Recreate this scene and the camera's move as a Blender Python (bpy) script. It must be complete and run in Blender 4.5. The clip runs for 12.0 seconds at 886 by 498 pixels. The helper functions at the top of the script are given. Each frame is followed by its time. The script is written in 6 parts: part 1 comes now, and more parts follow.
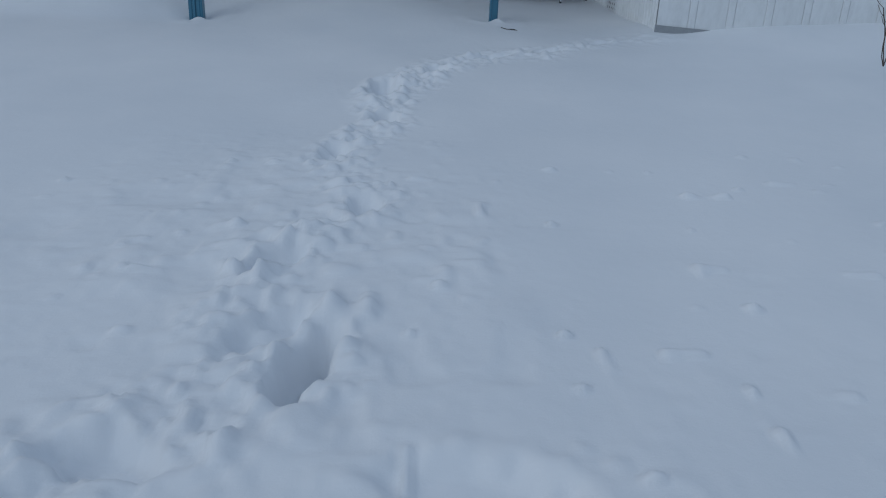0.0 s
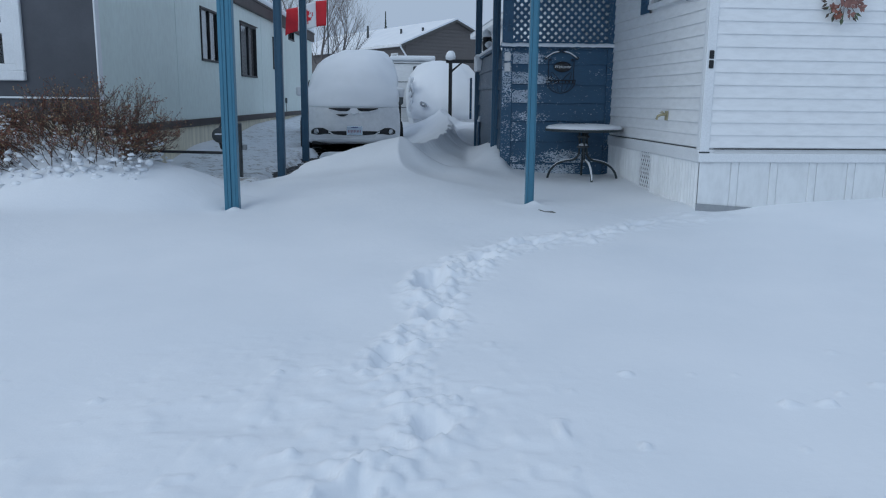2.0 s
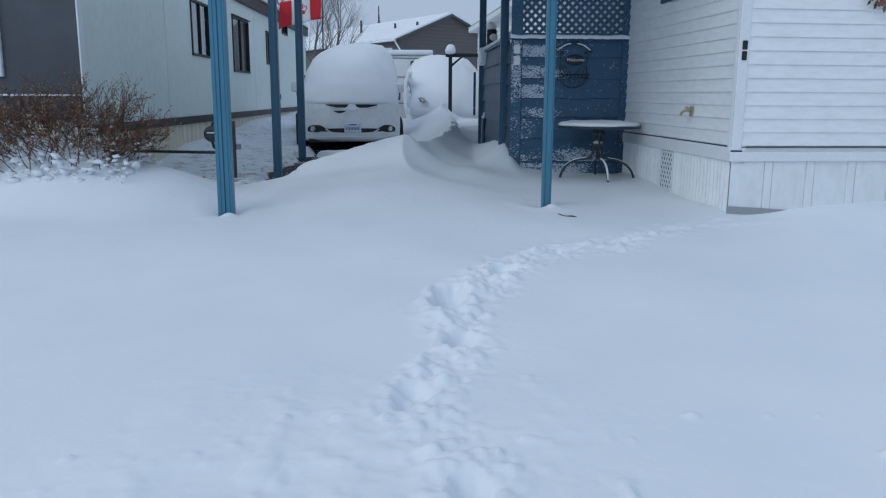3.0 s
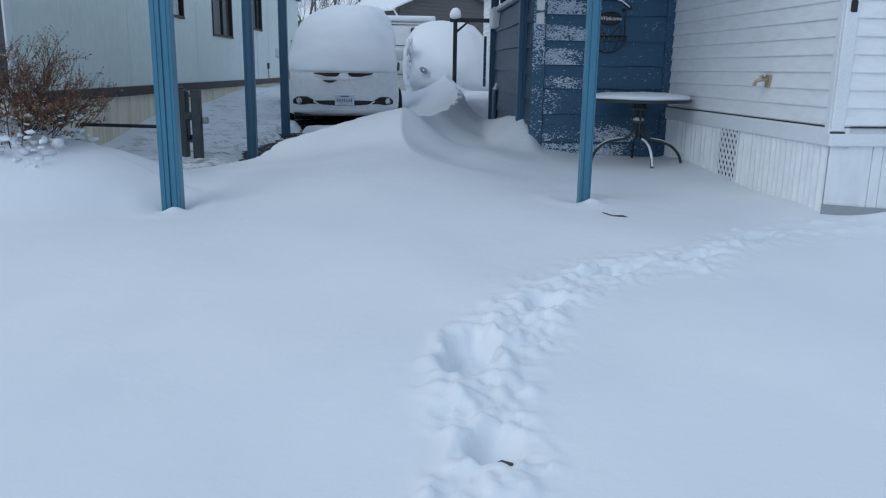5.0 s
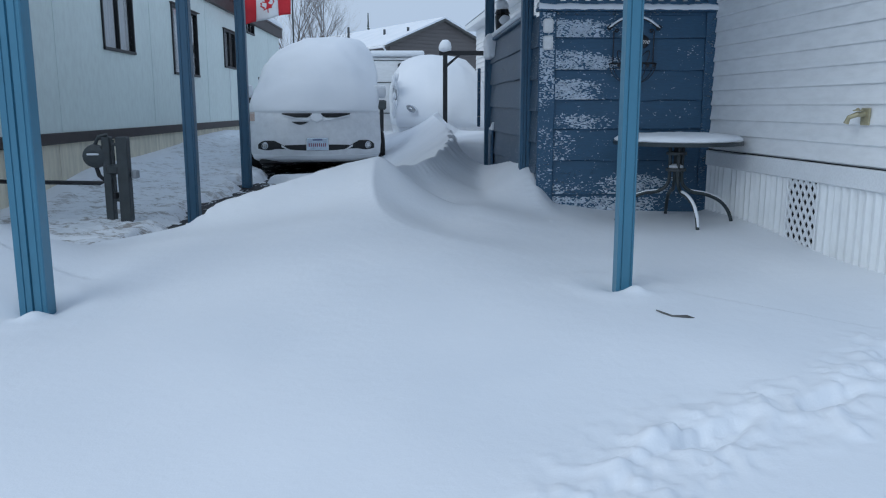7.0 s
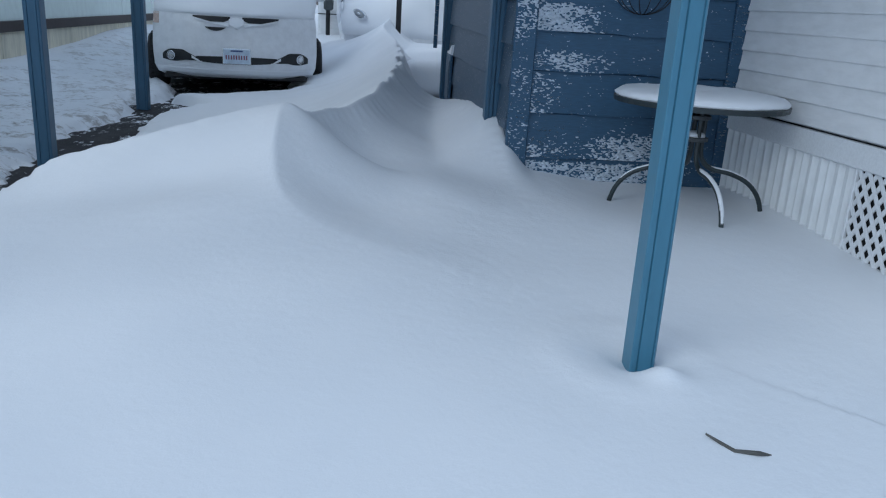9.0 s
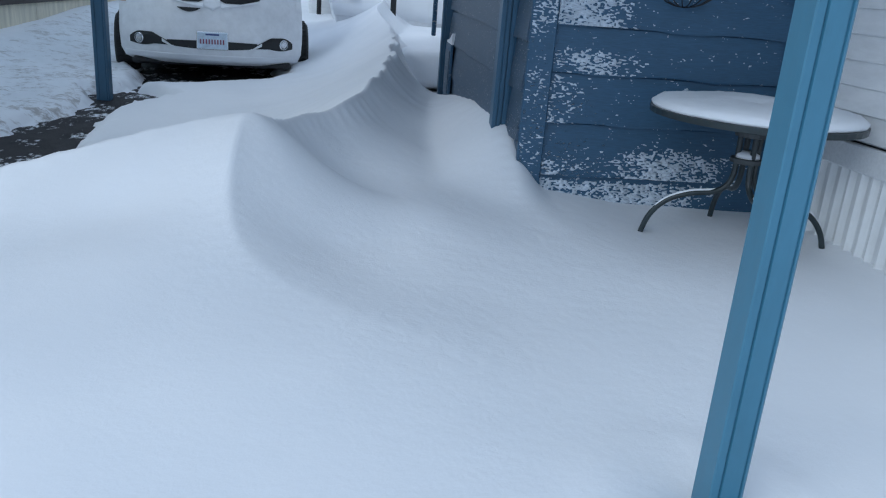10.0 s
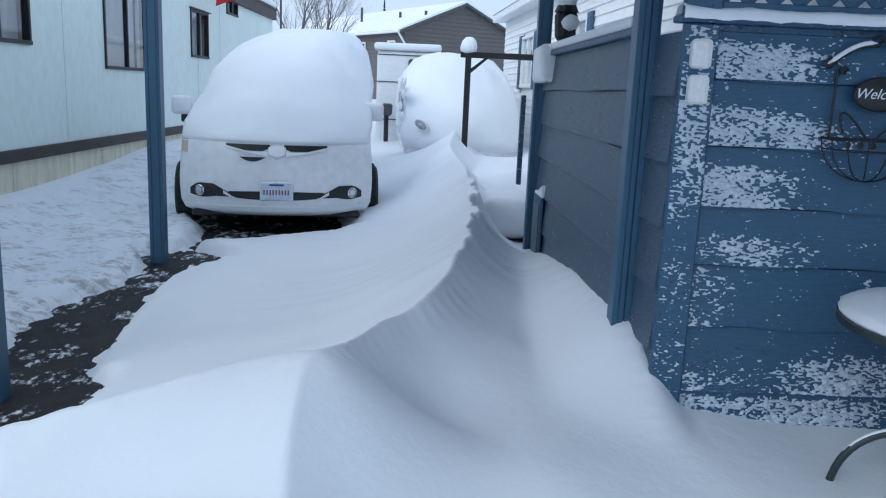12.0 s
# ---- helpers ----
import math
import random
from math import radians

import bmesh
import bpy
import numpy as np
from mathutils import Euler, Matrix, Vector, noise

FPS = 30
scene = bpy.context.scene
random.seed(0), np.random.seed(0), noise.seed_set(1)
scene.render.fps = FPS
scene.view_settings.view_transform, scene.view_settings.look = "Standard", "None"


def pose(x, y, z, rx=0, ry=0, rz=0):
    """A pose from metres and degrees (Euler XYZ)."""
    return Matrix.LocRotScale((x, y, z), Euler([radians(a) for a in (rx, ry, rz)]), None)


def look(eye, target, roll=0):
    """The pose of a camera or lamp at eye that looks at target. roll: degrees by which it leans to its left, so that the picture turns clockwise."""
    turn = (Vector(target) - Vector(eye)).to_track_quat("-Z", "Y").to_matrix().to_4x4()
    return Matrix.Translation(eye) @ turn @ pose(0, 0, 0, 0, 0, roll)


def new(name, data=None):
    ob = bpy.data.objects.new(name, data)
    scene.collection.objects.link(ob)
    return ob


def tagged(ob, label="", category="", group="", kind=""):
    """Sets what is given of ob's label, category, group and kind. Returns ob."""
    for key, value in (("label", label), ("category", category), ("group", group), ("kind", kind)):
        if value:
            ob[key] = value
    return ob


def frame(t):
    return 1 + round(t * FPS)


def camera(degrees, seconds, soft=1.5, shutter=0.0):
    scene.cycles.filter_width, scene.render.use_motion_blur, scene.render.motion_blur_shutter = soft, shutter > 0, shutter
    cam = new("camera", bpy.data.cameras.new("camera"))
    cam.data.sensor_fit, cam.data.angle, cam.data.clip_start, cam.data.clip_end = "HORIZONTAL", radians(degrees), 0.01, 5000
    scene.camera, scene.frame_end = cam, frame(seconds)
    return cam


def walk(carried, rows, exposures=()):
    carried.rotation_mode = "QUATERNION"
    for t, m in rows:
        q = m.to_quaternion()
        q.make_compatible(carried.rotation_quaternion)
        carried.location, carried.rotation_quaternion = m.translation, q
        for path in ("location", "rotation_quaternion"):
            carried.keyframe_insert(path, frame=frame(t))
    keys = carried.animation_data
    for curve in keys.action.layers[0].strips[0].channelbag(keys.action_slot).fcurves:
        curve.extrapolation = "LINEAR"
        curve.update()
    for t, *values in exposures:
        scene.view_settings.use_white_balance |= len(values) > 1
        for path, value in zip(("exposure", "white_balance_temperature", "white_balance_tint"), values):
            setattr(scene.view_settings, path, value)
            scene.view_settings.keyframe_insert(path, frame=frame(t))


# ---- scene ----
cam = camera(59.04, 12.0, 1.15)
# seconds, eye, turn about x, y and z in degrees
PATH = [
    (0.0, 0.000, -0.000, 1.500, 67.23, -2.11, -1.69),
    (0.5, -0.100, 0.019, 1.595, 72.38, -0.63, -0.52),
    (1.0, -0.192, 0.061, 1.613, 76.75, -0.30, -0.30),
    (1.5, -0.202, 0.221, 1.618, 78.93, -0.55, -0.50),
    (2.0, -0.260, 0.450, 1.600, 79.23, -0.59, -1.00),
    (2.5, -0.423, 0.724, 1.603, 79.02, -0.28, -1.51),
    (4.5, -0.452, 2.482, 1.558, 78.75, -0.57, -1.70),
    (5.0, -0.472, 2.921, 1.497, 77.11, -0.86, -1.57),
    (5.5, -0.470, 3.402, 1.539, 78.40, -0.82, -3.60),
    (6.0, -0.339, 3.826, 1.514, 80.47, -1.77, -2.22),
    (6.5, -0.272, 4.274, 1.460, 80.67, -2.38, -1.30),
    (7.0, -0.338, 4.836, 1.501, 79.77, -0.01, -2.05),
    (9.0, -0.157, 6.693, 1.692, 72.76, -3.34, -4.83),
    (9.5, -0.038, 7.149, 1.749, 72.31, -5.89, -5.92),
    (10.0, -0.111, 7.619, 1.743, 71.24, -4.31, -5.03),
    (10.5, -0.145, 7.887, 1.855, 73.39, -3.11, -4.27),
    (11.0, -0.107, 8.259, 1.860, 75.44, -2.77, -0.02),
    (11.5, -0.176, 8.486, 1.967, 76.50, -2.56, 0.92),
    (12.0, -0.272, 8.698, 2.033, 78.52, -2.49, -0.88),
]
EXPOSURES = [(0.0, -0.84), (0.5, -0.48), (1.0, -0.42), (1.5, -0.31), (2.5, -0.26), (4.5, -0.06), (5.5, -0.20), (6.5, -0.06), (7.0, 0.0), (9.0, 0.1), (9.5, 0.25), (10.5, 0.34), (12.0, 0.52)]
walk(cam, [(t, pose(x, y, z, rx, ry, rz)) for t, x, y, z, rx, ry, rz in PATH], EXPOSURES)

# ---- light ----
world = bpy.data.worlds.new("overcast_sky")
world.use_nodes = True
scene.world = world
wn, wl = world.node_tree.nodes, world.node_tree.links
wn.clear()
w_out = wn.new("ShaderNodeOutputWorld")
w_bg = wn.new("ShaderNodeBackground")
w_sky = wn.new("ShaderNodeTexSky")
w_sky.sky_type = "NISHITA"
w_sky.sun_disc = False
w_sky.sun_elevation = radians(38)
w_sky.sun_rotation = radians(-60)
w_sky.dust_density = 6.0
w_sky.air_density = 2.0
w_scale = wn.new("ShaderNodeVectorMath")
w_scale.operation = "SCALE"
w_scale.inputs["Scale"].default_value = 0.10
w_mix = wn.new("ShaderNodeMix")
w_mix.data_type = "RGBA"
w_mix.inputs["Factor"].default_value = 0.88
w_mix.inputs["B"].default_value = (0.455, 0.60, 0.815, 1)
wl.new(w_sky.outputs["Color"], w_scale.inputs[0])
wl.new(w_scale.outputs["Vector"], w_mix.inputs["A"])
wl.new(w_mix.outputs["Result"], w_bg.inputs["Color"])
w_bg.inputs["Strength"].default_value = 1.0
wl.new(w_bg.outputs["Background"], w_out.inputs["Surface"])

sun = new("sun", bpy.data.lights.new("sun", "SUN"))
sun.data.energy = 0.85
sun.data.angle = radians(40)
sun.data.color = (0.86, 0.95, 1.0)
sun.matrix_world = look((-11, 0, 11), (0, 10, 0))

# ---- materials ----
def nodes_of(name):
    m = bpy.data.materials.new(name)
    m.use_nodes = True
    nt = m.node_tree
    b = nt.nodes["Principled BSDF"]
    return m, nt, b


def noise_tex(nt, scale, detail=4.0, rough=0.55, vec=None):
    n = nt.nodes.new("ShaderNodeTexNoise")
    n.inputs["Scale"].default_value = scale
    n.inputs["Detail"].default_value = detail
    n.inputs["Roughness"].default_value = rough
    if vec is not None:
        nt.links.new(vec, n.inputs["Vector"])
    return n


def ramp(nt, src, p0, c0, p1, c1):
    r = nt.nodes.new("ShaderNodeValToRGB")
    e = r.color_ramp.elements
    e[0].position, e[0].color = p0, (*c0, 1)
    e[1].position, e[1].color = p1, (*c1, 1)
    nt.links.new(src, r.inputs["Fac"])
    return r


def mix_col(nt, fac, a, b):
    m = nt.nodes.new("ShaderNodeMix")
    m.data_type = "RGBA"
    for sock, v in (("Factor", fac), ("A", a), ("B", b)):
        if isinstance(v, (int, float)):
            m.inputs[sock].default_value = v
        elif isinstance(v, tuple):
            m.inputs[sock].default_value = (*v, 1)
        else:
            nt.links.new(v, m.inputs[sock])
    return m.outputs["Result"]


def math_node(nt, op, a, b=0.0, clamp=False):
    n = nt.nodes.new("ShaderNodeMath")
    n.operation = op
    n.use_clamp = clamp
    for i, v in enumerate((a, b)):
        if isinstance(v, (int, float)):
            n.inputs[i].default_value = v
        else:
            nt.links.new(v, n.inputs[i])
    return n.outputs[0]


def bump(nt, b, height, strength, distance, under=None):
    n = nt.nodes.new("ShaderNodeBump")
    n.inputs["Strength"].default_value = strength
    n.inputs["Distance"].default_value = distance
    nt.links.new(height, n.inputs["Height"])
    if under is not None:
        nt.links.new(under, n.inputs["Normal"])
    nt.links.new(n.outputs["Normal"], b.inputs["Normal"])
    return n.outputs["Normal"]


def geo_pos(nt):
    return nt.nodes.new("ShaderNodeNewGeometry").outputs["Position"]


def scaled(nt, vec, sx, sy, sz):
    n = nt.nodes.new("ShaderNodeVectorMath")
    n.operation = "MULTIPLY"
    nt.links.new(vec, n.inputs[0])
    n.inputs[1].default_value = (sx, sy, sz)
    return n.outputs["Vector"]


def paint(name, col, rough=0.5, vary=0.12, scale=3.0, grain=60.0, depth=0.002, metal=0.0, stretch=(1, 1, 1), strength=0.3):
    """Painted or plain surface with blotches at large scale and fine grain."""
    m, nt, b = nodes_of(name)
    pos = scaled(nt, geo_pos(nt), *stretch)
    big = noise_tex(nt, scale, 5, 0.6, pos)
    fine = noise_tex(nt, grain, 4, 0.6, pos)
    lo = tuple(c * (1 - vary) for c in col)
    hi = tuple(min(1, c * (1 + vary)) for c in col)
    r1 = ramp(nt, big.outputs["Fac"], 0.3, lo, 0.7, hi)
    dark = ramp(nt, fine.outputs["Fac"], 0.2, (0.8, 0.8, 0.8), 0.6, (1, 1, 1))
    mul = nt.nodes.new("ShaderNodeMix")
    mul.data_type, mul.blend_type = "RGBA", "MULTIPLY"
    mul.inputs["Factor"].default_value = 0.6
    nt.links.new(r1.outputs["Color"], mul.inputs["A"])
    nt.links.new(dark.outputs["Color"], mul.inputs["B"])
    nt.links.new(mul.outputs["Result"], b.inputs["Base Color"])
    rr = math_node(nt, "MULTIPLY_ADD", fine.outputs["Fac"], 0.2)
    nt.nodes[-1].inputs[2].default_value = rough - 0.1
    nt.links.new(rr, b.inputs["Roughness"])
    b.inputs["Metallic"].default_value = metal
    bump(nt, b, fine.outputs["Fac"], strength, depth)
    return m


def snow_material(name, dirt=0.0):
    m, nt, b = nodes_of(name)
    pos = geo_pos(nt)
    big = noise_tex(nt, 0.9, 4, 0.5, pos)
    mid = noise_tex(nt, 11.0, 5, 0.6, pos)
    fine = noise_tex(nt, 90.0, 5, 0.75, pos)
    col = ramp(nt, big.outputs["Fac"], 0.3, (0.80, 0.83, 0.87), 0.7, (0.87, 0.89, 0.92)).outputs["Color"]
    if dirt:
        streak = noise_tex(nt, 2.4, 7, 0.68, scaled(nt, pos, 1.0, 1.5, 1))
        crumb = noise_tex(nt, 11.0, 6, 0.7, scaled(nt, pos, 0.8, 2.0, 1))
        both = math_node(nt, "MULTIPLY", streak.outputs["Fac"], crumb.outputs["Fac"])
        f = ramp(nt, both, 0.25, (0, 0, 0), 0.34, (1, 1, 1)).outputs["Color"]
        bw = nt.nodes.new("ShaderNodeRGBToBW")
        nt.links.new(f, bw.inputs["Color"])
        # full strength up to y 12, easing to half by y 17
        sep = nt.nodes.new("ShaderNodeSeparateXYZ")
        nt.links.new(pos, sep.inputs[0])
        along = nt.nodes.new("ShaderNodeMapRange")
        nt.links.new(sep.outputs["Y"], along.inputs["Value"])
        for sock, v in (("From Min", 12.0), ("From Max", 17.0), ("To Min", 1.0), ("To Max", 0.5)):
            along.inputs[sock].default_value = v
        k = math_node(nt, "MULTIPLY", math_node(nt, "MULTIPLY", bw.outputs["Val"], dirt), along.outputs["Result"])
        col = mix_col(nt, k, col, (0.24, 0.20, 0.165))
    nt.links.new(col, b.inputs["Base Color"])
    b.inputs["Roughness"].default_value = 0.62
    b.inputs["Specular IOR Level"].default_value = 0.25
    n1 = bump(nt, b, mid.outputs["Fac"], 0.18, 0.02)
    bump(nt, b, fine.outputs["Fac"], 0.22, 0.004, n1)
    return m


SNOW = snow_material("snow")
PACKED = snow_material("packed_snow", 0.85)


def frosted(name, col, amount, fade=True):
    """Painted board with wind-blown snow frozen on it in ripples."""
    m, nt, b = nodes_of(name)
    tc = nt.nodes.new("ShaderNodeTexCoord")
    oi = nt.nodes.new("ShaderNodeObjectInfo")
    sep = nt.nodes.new("ShaderNodeSeparateXYZ")
    nt.links.new(tc.outputs["Generated"], sep.inputs[0])
    pos = geo_pos(nt)
    add = nt.nodes.new("ShaderNodeVectorMath")
    add.operation = "ADD"
    nt.links.new(pos, add.inputs[0])
    sc = nt.nodes.new("ShaderNodeVectorMath")
    sc.operation = "SCALE"
    sc.inputs[0].default_value = (7, 3, 5)
    nt.links.new(oi.outputs["Random"], sc.inputs["Scale"])
    nt.links.new(sc.outputs["Vector"], add.inputs[1])
    rip = noise_tex(nt, 58.0, 3, 0.6, scaled(nt, add.outputs["Vector"], 0.62, 0.8, 1.7))
    blot = noise_tex(nt, 3.2, 3, 0.55, scaled(nt, add.outputs["Vector"], 1.0, 1.0, 2.0))
    grain = noise_tex(nt, 14.0, 5, 0.6, scaled(nt, pos, 1.2, 1.2, 14))
    base = ramp(nt, grain.outputs["Fac"], 0.3, tuple(c * 0.8 for c in col), 0.7, tuple(c * 1.15 for c in col)).outputs["Color"]
    v = math_node(nt, "MULTIPLY_ADD", blot.outputs["Fac"], 0.50)
    nt.nodes[-1].inputs[2].default_value = -0.395 + amount
    if fade:
        gx = math_node(nt, "MULTIPLY", sep.outputs["X"], -0.50)
        gz = math_node(nt, "MULTIPLY", sep.outputs["Z"], -0.22)
        v = math_node(nt, "ADD", v, math_node(nt, "ADD", gx, gz))
    if fade:
        v = math_node(nt, "ADD", v, math_node(nt, "MULTIPLY", oi.outputs["Random"], -0.16))
    teeth = math_node(nt, "MULTIPLY_ADD", rip.outputs["Fac"], 2.3)
    nt.nodes[-1].inputs[2].default_value = -0.65
    v = math_node(nt, "ADD", v, teeth)
    fac = nt.nodes.new("ShaderNodeMapRange")
    nt.links.new(v, fac.inputs["Value"])
    fac.inputs["From Min"].default_value = 0.40
    fac.inputs["From Max"].default_value = 0.66
    f = fac.outputs["Result"]
    nt.links.new(mix_col(nt, math_node(nt, "MULTIPLY", f, 0.90), base, (0.84, 0.86, 0.89)), b.inputs["Base Color"])
    b.inputs["Roughness"].default_value = 0.48
    n1 = bump(nt, b, grain.outputs["Fac"], 0.25, 0.003)
    bump(nt, b, math_node(nt, "MULTIPLY", f, math_node(nt, "ADD", rip.outputs["Fac"], 0.2)), 1.0, 0.022, n1)
    return m


BLUE = (0.031, 0.096, 0.172)
BLUE_BOARD = frosted("blue_frosted_board", BLUE, -0.10)
BLUE_SIDE = frosted("weathered_blue_board", (0.062, 0.104, 0.155), -0.22, False)
BLUE_TRIM = frosted("blue_trim", BLUE, -0.20, False)
BLUE_CORNER = frosted("blue_corner_board", BLUE, -0.24, False)
BLUE_LATTICE = paint("blue_lattice_paint", (0.032, 0.095, 0.17), 0.55, 0.15, 4)
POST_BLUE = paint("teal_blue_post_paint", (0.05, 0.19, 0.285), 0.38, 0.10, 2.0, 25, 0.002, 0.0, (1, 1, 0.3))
# post blue again, darkened to carry the shade on the rear posts and beams
POST_SHADED = paint("shaded_blue_metal", (0.034, 0.104, 0.175), 0.4, 0.12, 2.0, 25, 0.002, 0.0, (1, 1, 0.3))
MINT = paint("mint_aluminium_siding", (0.72, 0.81, 0.775), 0.45, 0.03, 1.2, 12, 0.003, 0.0, (1, 1, 0.5), 0.05)
GREY_WALL = paint("charcoal_stucco", (0.085, 0.09, 0.105), 0.75, 0.12, 2.0, 45, 0.004)
CREAM = paint("stained_cream_skirting", (0.74, 0.68, 0.54), 0.7, 0.2, 3.0, 20, 0.003, 0.0, (3, 3, 0.4))
BROWN_BAND = paint("dark_brown_trim", (0.045, 0.032, 0.03), 0.6, 0.2, 3.0)
VINYL = paint("white_vinyl_siding", (0.85, 0.86, 0.87), 0.42, 0.015, 1.0, 18, 0.002, 0.0, (0.3, 0.3, 1), 0.06)
VINYL_SKIRT = paint("white_ribbed_skirting", (0.80, 0.82, 0.83), 0.45, 0.06, 2.0, 14, 0.003, 0.0, (1, 1, 0.4), 0.15)
WHITE_TRIM = paint("white_trim", (0.80, 0.82, 0.84), 0.4, 0.04, 2.0)
BLACK = paint("black_iron", (0.012, 0.013, 0.016), 0.45, 0.2, 6.0, 80, 0.001)
DARK_GREEN = paint("dark_bronze_metal", (0.022, 0.034, 0.038), 0.38, 0.2, 6.0)
RUBBER = paint("tyre_rubber", (0.018, 0.018, 0.02), 0.75, 0.25, 9.0)
VAN_WHITE = paint("white_car_paint", (0.80, 0.82, 0.85), 0.34, 0.04, 1.6, 12, 0.001, 0.0, (1, 1, 1), 0.05)
CHROME = paint("chrome", (0.7, 0.72, 0.75), 0.2, 0.05, 5, 40, 0.0005, 1.0)
BLACK_PLASTIC = paint("black_plastic", (0.012, 0.013, 0.015), 0.5, 0.15, 8.0)
GREY_METER = paint("grey_painted_steel", (0.055, 0.065, 0.07), 0.5, 0.2, 6.0)
BROWN_HOUSE = paint("brown_lap_siding", (0.135, 0.122, 0.118), 0.6, 0.06, 0.6, 8, 0.01)
TWIG = paint("bare_twig", (0.085, 0.062, 0.05), 0.8, 0.3, 9.0)
BARK = paint("grey_bark", (0.14, 0.125, 0.12), 0.85, 0.25, 2.0)
CRUST = paint("thin_frozen_snow", (0.54, 0.61, 0.69), 0.35, 0.14, 14.0, 120, 0.002)
LEAF_RED = paint("dry_russet_leaf", (0.21, 0.075, 0.05), 0.75, 0.45, 9.0)
LEAF_TAN = paint("dry_tan_leaf", (0.34, 0.23, 0.13), 0.75, 0.35, 12.0)
SPRUCE = paint("spruce_needles", (0.03, 0.05, 0.04), 0.8, 0.3, 2.0)
FLAG_RED = paint("red_flag_cloth", (0.62, 0.022, 0.035), 0.75, 0.08, 6.0, 200, 0.001)
FLAG_WHITE = paint("white_flag_cloth", (0.82, 0.82, 0.84), 0.75, 0.03, 6.0, 200, 0.001)
BRASS = paint("dull_brass", (0.38, 0.34, 0.22), 0.5, 0.2, 20.0, 60, 0.001, 0.2)
CURTAIN = paint("pale_curtain", (0.42, 0.42, 0.43), 0.9, 0.15, 5.0, 30, 0.004, 0.0, (1, 4, 0.3))
WINDOW_DARK = paint("dark_room", (0.012, 0.013, 0.017), 0.9, 0.3, 3.0)
ORANGE_LENS = paint("amber_lens", (0.60, 0.46, 0.40), 0.25, 0.1, 20.0)
PALE_BAR = paint("white_plastic_numeral", (0.80, 0.80, 0.80), 0.4, 0.05, 8.0)
PLATE_BLUE = paint("plate_pale_blue", (0.55, 0.66, 0.78), 0.35, 0.15, 18.0)
PLATE_RED = paint("plate_red_mark", (0.26, 0.07, 0.12), 0.4, 0.1, 30.0)
PLATE_NAVY = paint("plate_navy_mark", (0.04, 0.07, 0.22), 0.4, 0.1, 30.0)
PETAL = paint("faded_silk_petal", (0.26, 0.13, 0.11), 0.8, 0.35, 20.0)
LEAF_GREEN = paint("faded_green_leaf", (0.10, 0.13, 0.07), 0.8, 0.3, 20.0)
MID_GREY = paint("mottled_grey", (0.34, 0.36, 0.38), 0.6, 0.12, 5.0)
TIMBER = paint("grey_timber", (0.09, 0.09, 0.085), 0.8, 0.25, 6.0)


def asphalt_material():
    m, nt, b = nodes_of("wet_asphalt")
    pos = geo_pos(nt)
    n1 = noise_tex(nt, 90.0, 5, 0.7, pos)
    n2 = noise_tex(nt, 2.6, 5, 0.6, pos)
    n3 = noise_tex(nt, 16.0, 7, 0.72, scaled(nt, pos, 1, 0.6, 1))
    col = ramp(nt, n1.outputs["Fac"], 0.3, (0.012, 0.011, 0.013), 0.75, (0.034, 0.031, 0.034)).outputs["Color"]
    k = math_node(nt, "MULTIPLY", n2.outputs["Fac"], n3.outputs["Fac"])
    f = ramp(nt, k, 0.29, (0, 0, 0), 0.35, (1, 1, 1)).outputs["Color"]
    bw = nt.nodes.new("ShaderNodeRGBToBW")
    nt.links.new(f, bw.inputs["Color"])
    nt.links.new(mix_col(nt, bw.outputs["Val"], col, (0.75, 0.78, 0.82)), b.inputs["Base Color"])
    rr = math_node(nt, "MULTIPLY_ADD", n2.outputs["Fac"], 0.6)
    nt.nodes[-1].inputs[2].default_value = 0.38
    b.inputs["Specular IOR Level"].default_value = 0.25
    nt.links.new(rr, b.inputs["Roughness"])
    bump(nt, b, n1.outputs["Fac"], 0.5, 0.006)
    return m


ASPHALT = asphalt_material()


def glass_material(name, tint, rough=0.03):
    m, nt, b = nodes_of(name)
    b.inputs["Base Color"].default_value = (*tint, 1)
    b.inputs["Roughness"].default_value = rough
    b.inputs["Transmission Weight"].default_value = 1.0
    b.inputs["IOR"].default_value = 1.45
    n = noise_tex(nt, 3.0, 3, 0.5, geo_pos(nt))
    bump(nt, b, n.outputs["Fac"], 0.05, 0.002)
    return m


GLASS = glass_material("window_glass", (0.9, 0.93, 0.95))
LAMP_GLASS = glass_material("lamp_glass", (0.95, 0.96, 0.97), 0.1)


# ---- mesh helpers ----
def mesh_of(name, bm, material, smooth=False):
    me = bpy.data.meshes.new(name)
    bmesh.ops.recalc_face_normals(bm, faces=bm.faces[:])
    if smooth:
        for f in bm.faces:
            f.smooth = True
    bm.to_mesh(me)
    bm.free()
    me.materials.append(material)
    return me


def part(name, bm, material, parent, label="", smooth=False):
    ob = new(name, mesh_of(name, bm, material, smooth))
    ob.parent = parent
    return tagged(ob, label)


def shared(name, me, parent, m):
    """One more piece on a mesh that others use too."""
    ob = new(name, me)
    ob.parent = parent
    ob.matrix_local = m
    return ob


def thing(name, label, category, at=None, group="", kind=""):
    ob = new(name)
    if at is not None:
        ob.matrix_basis = at
    ob.empty_display_size = 0.1
    return tagged(ob, label, category, group, kind)


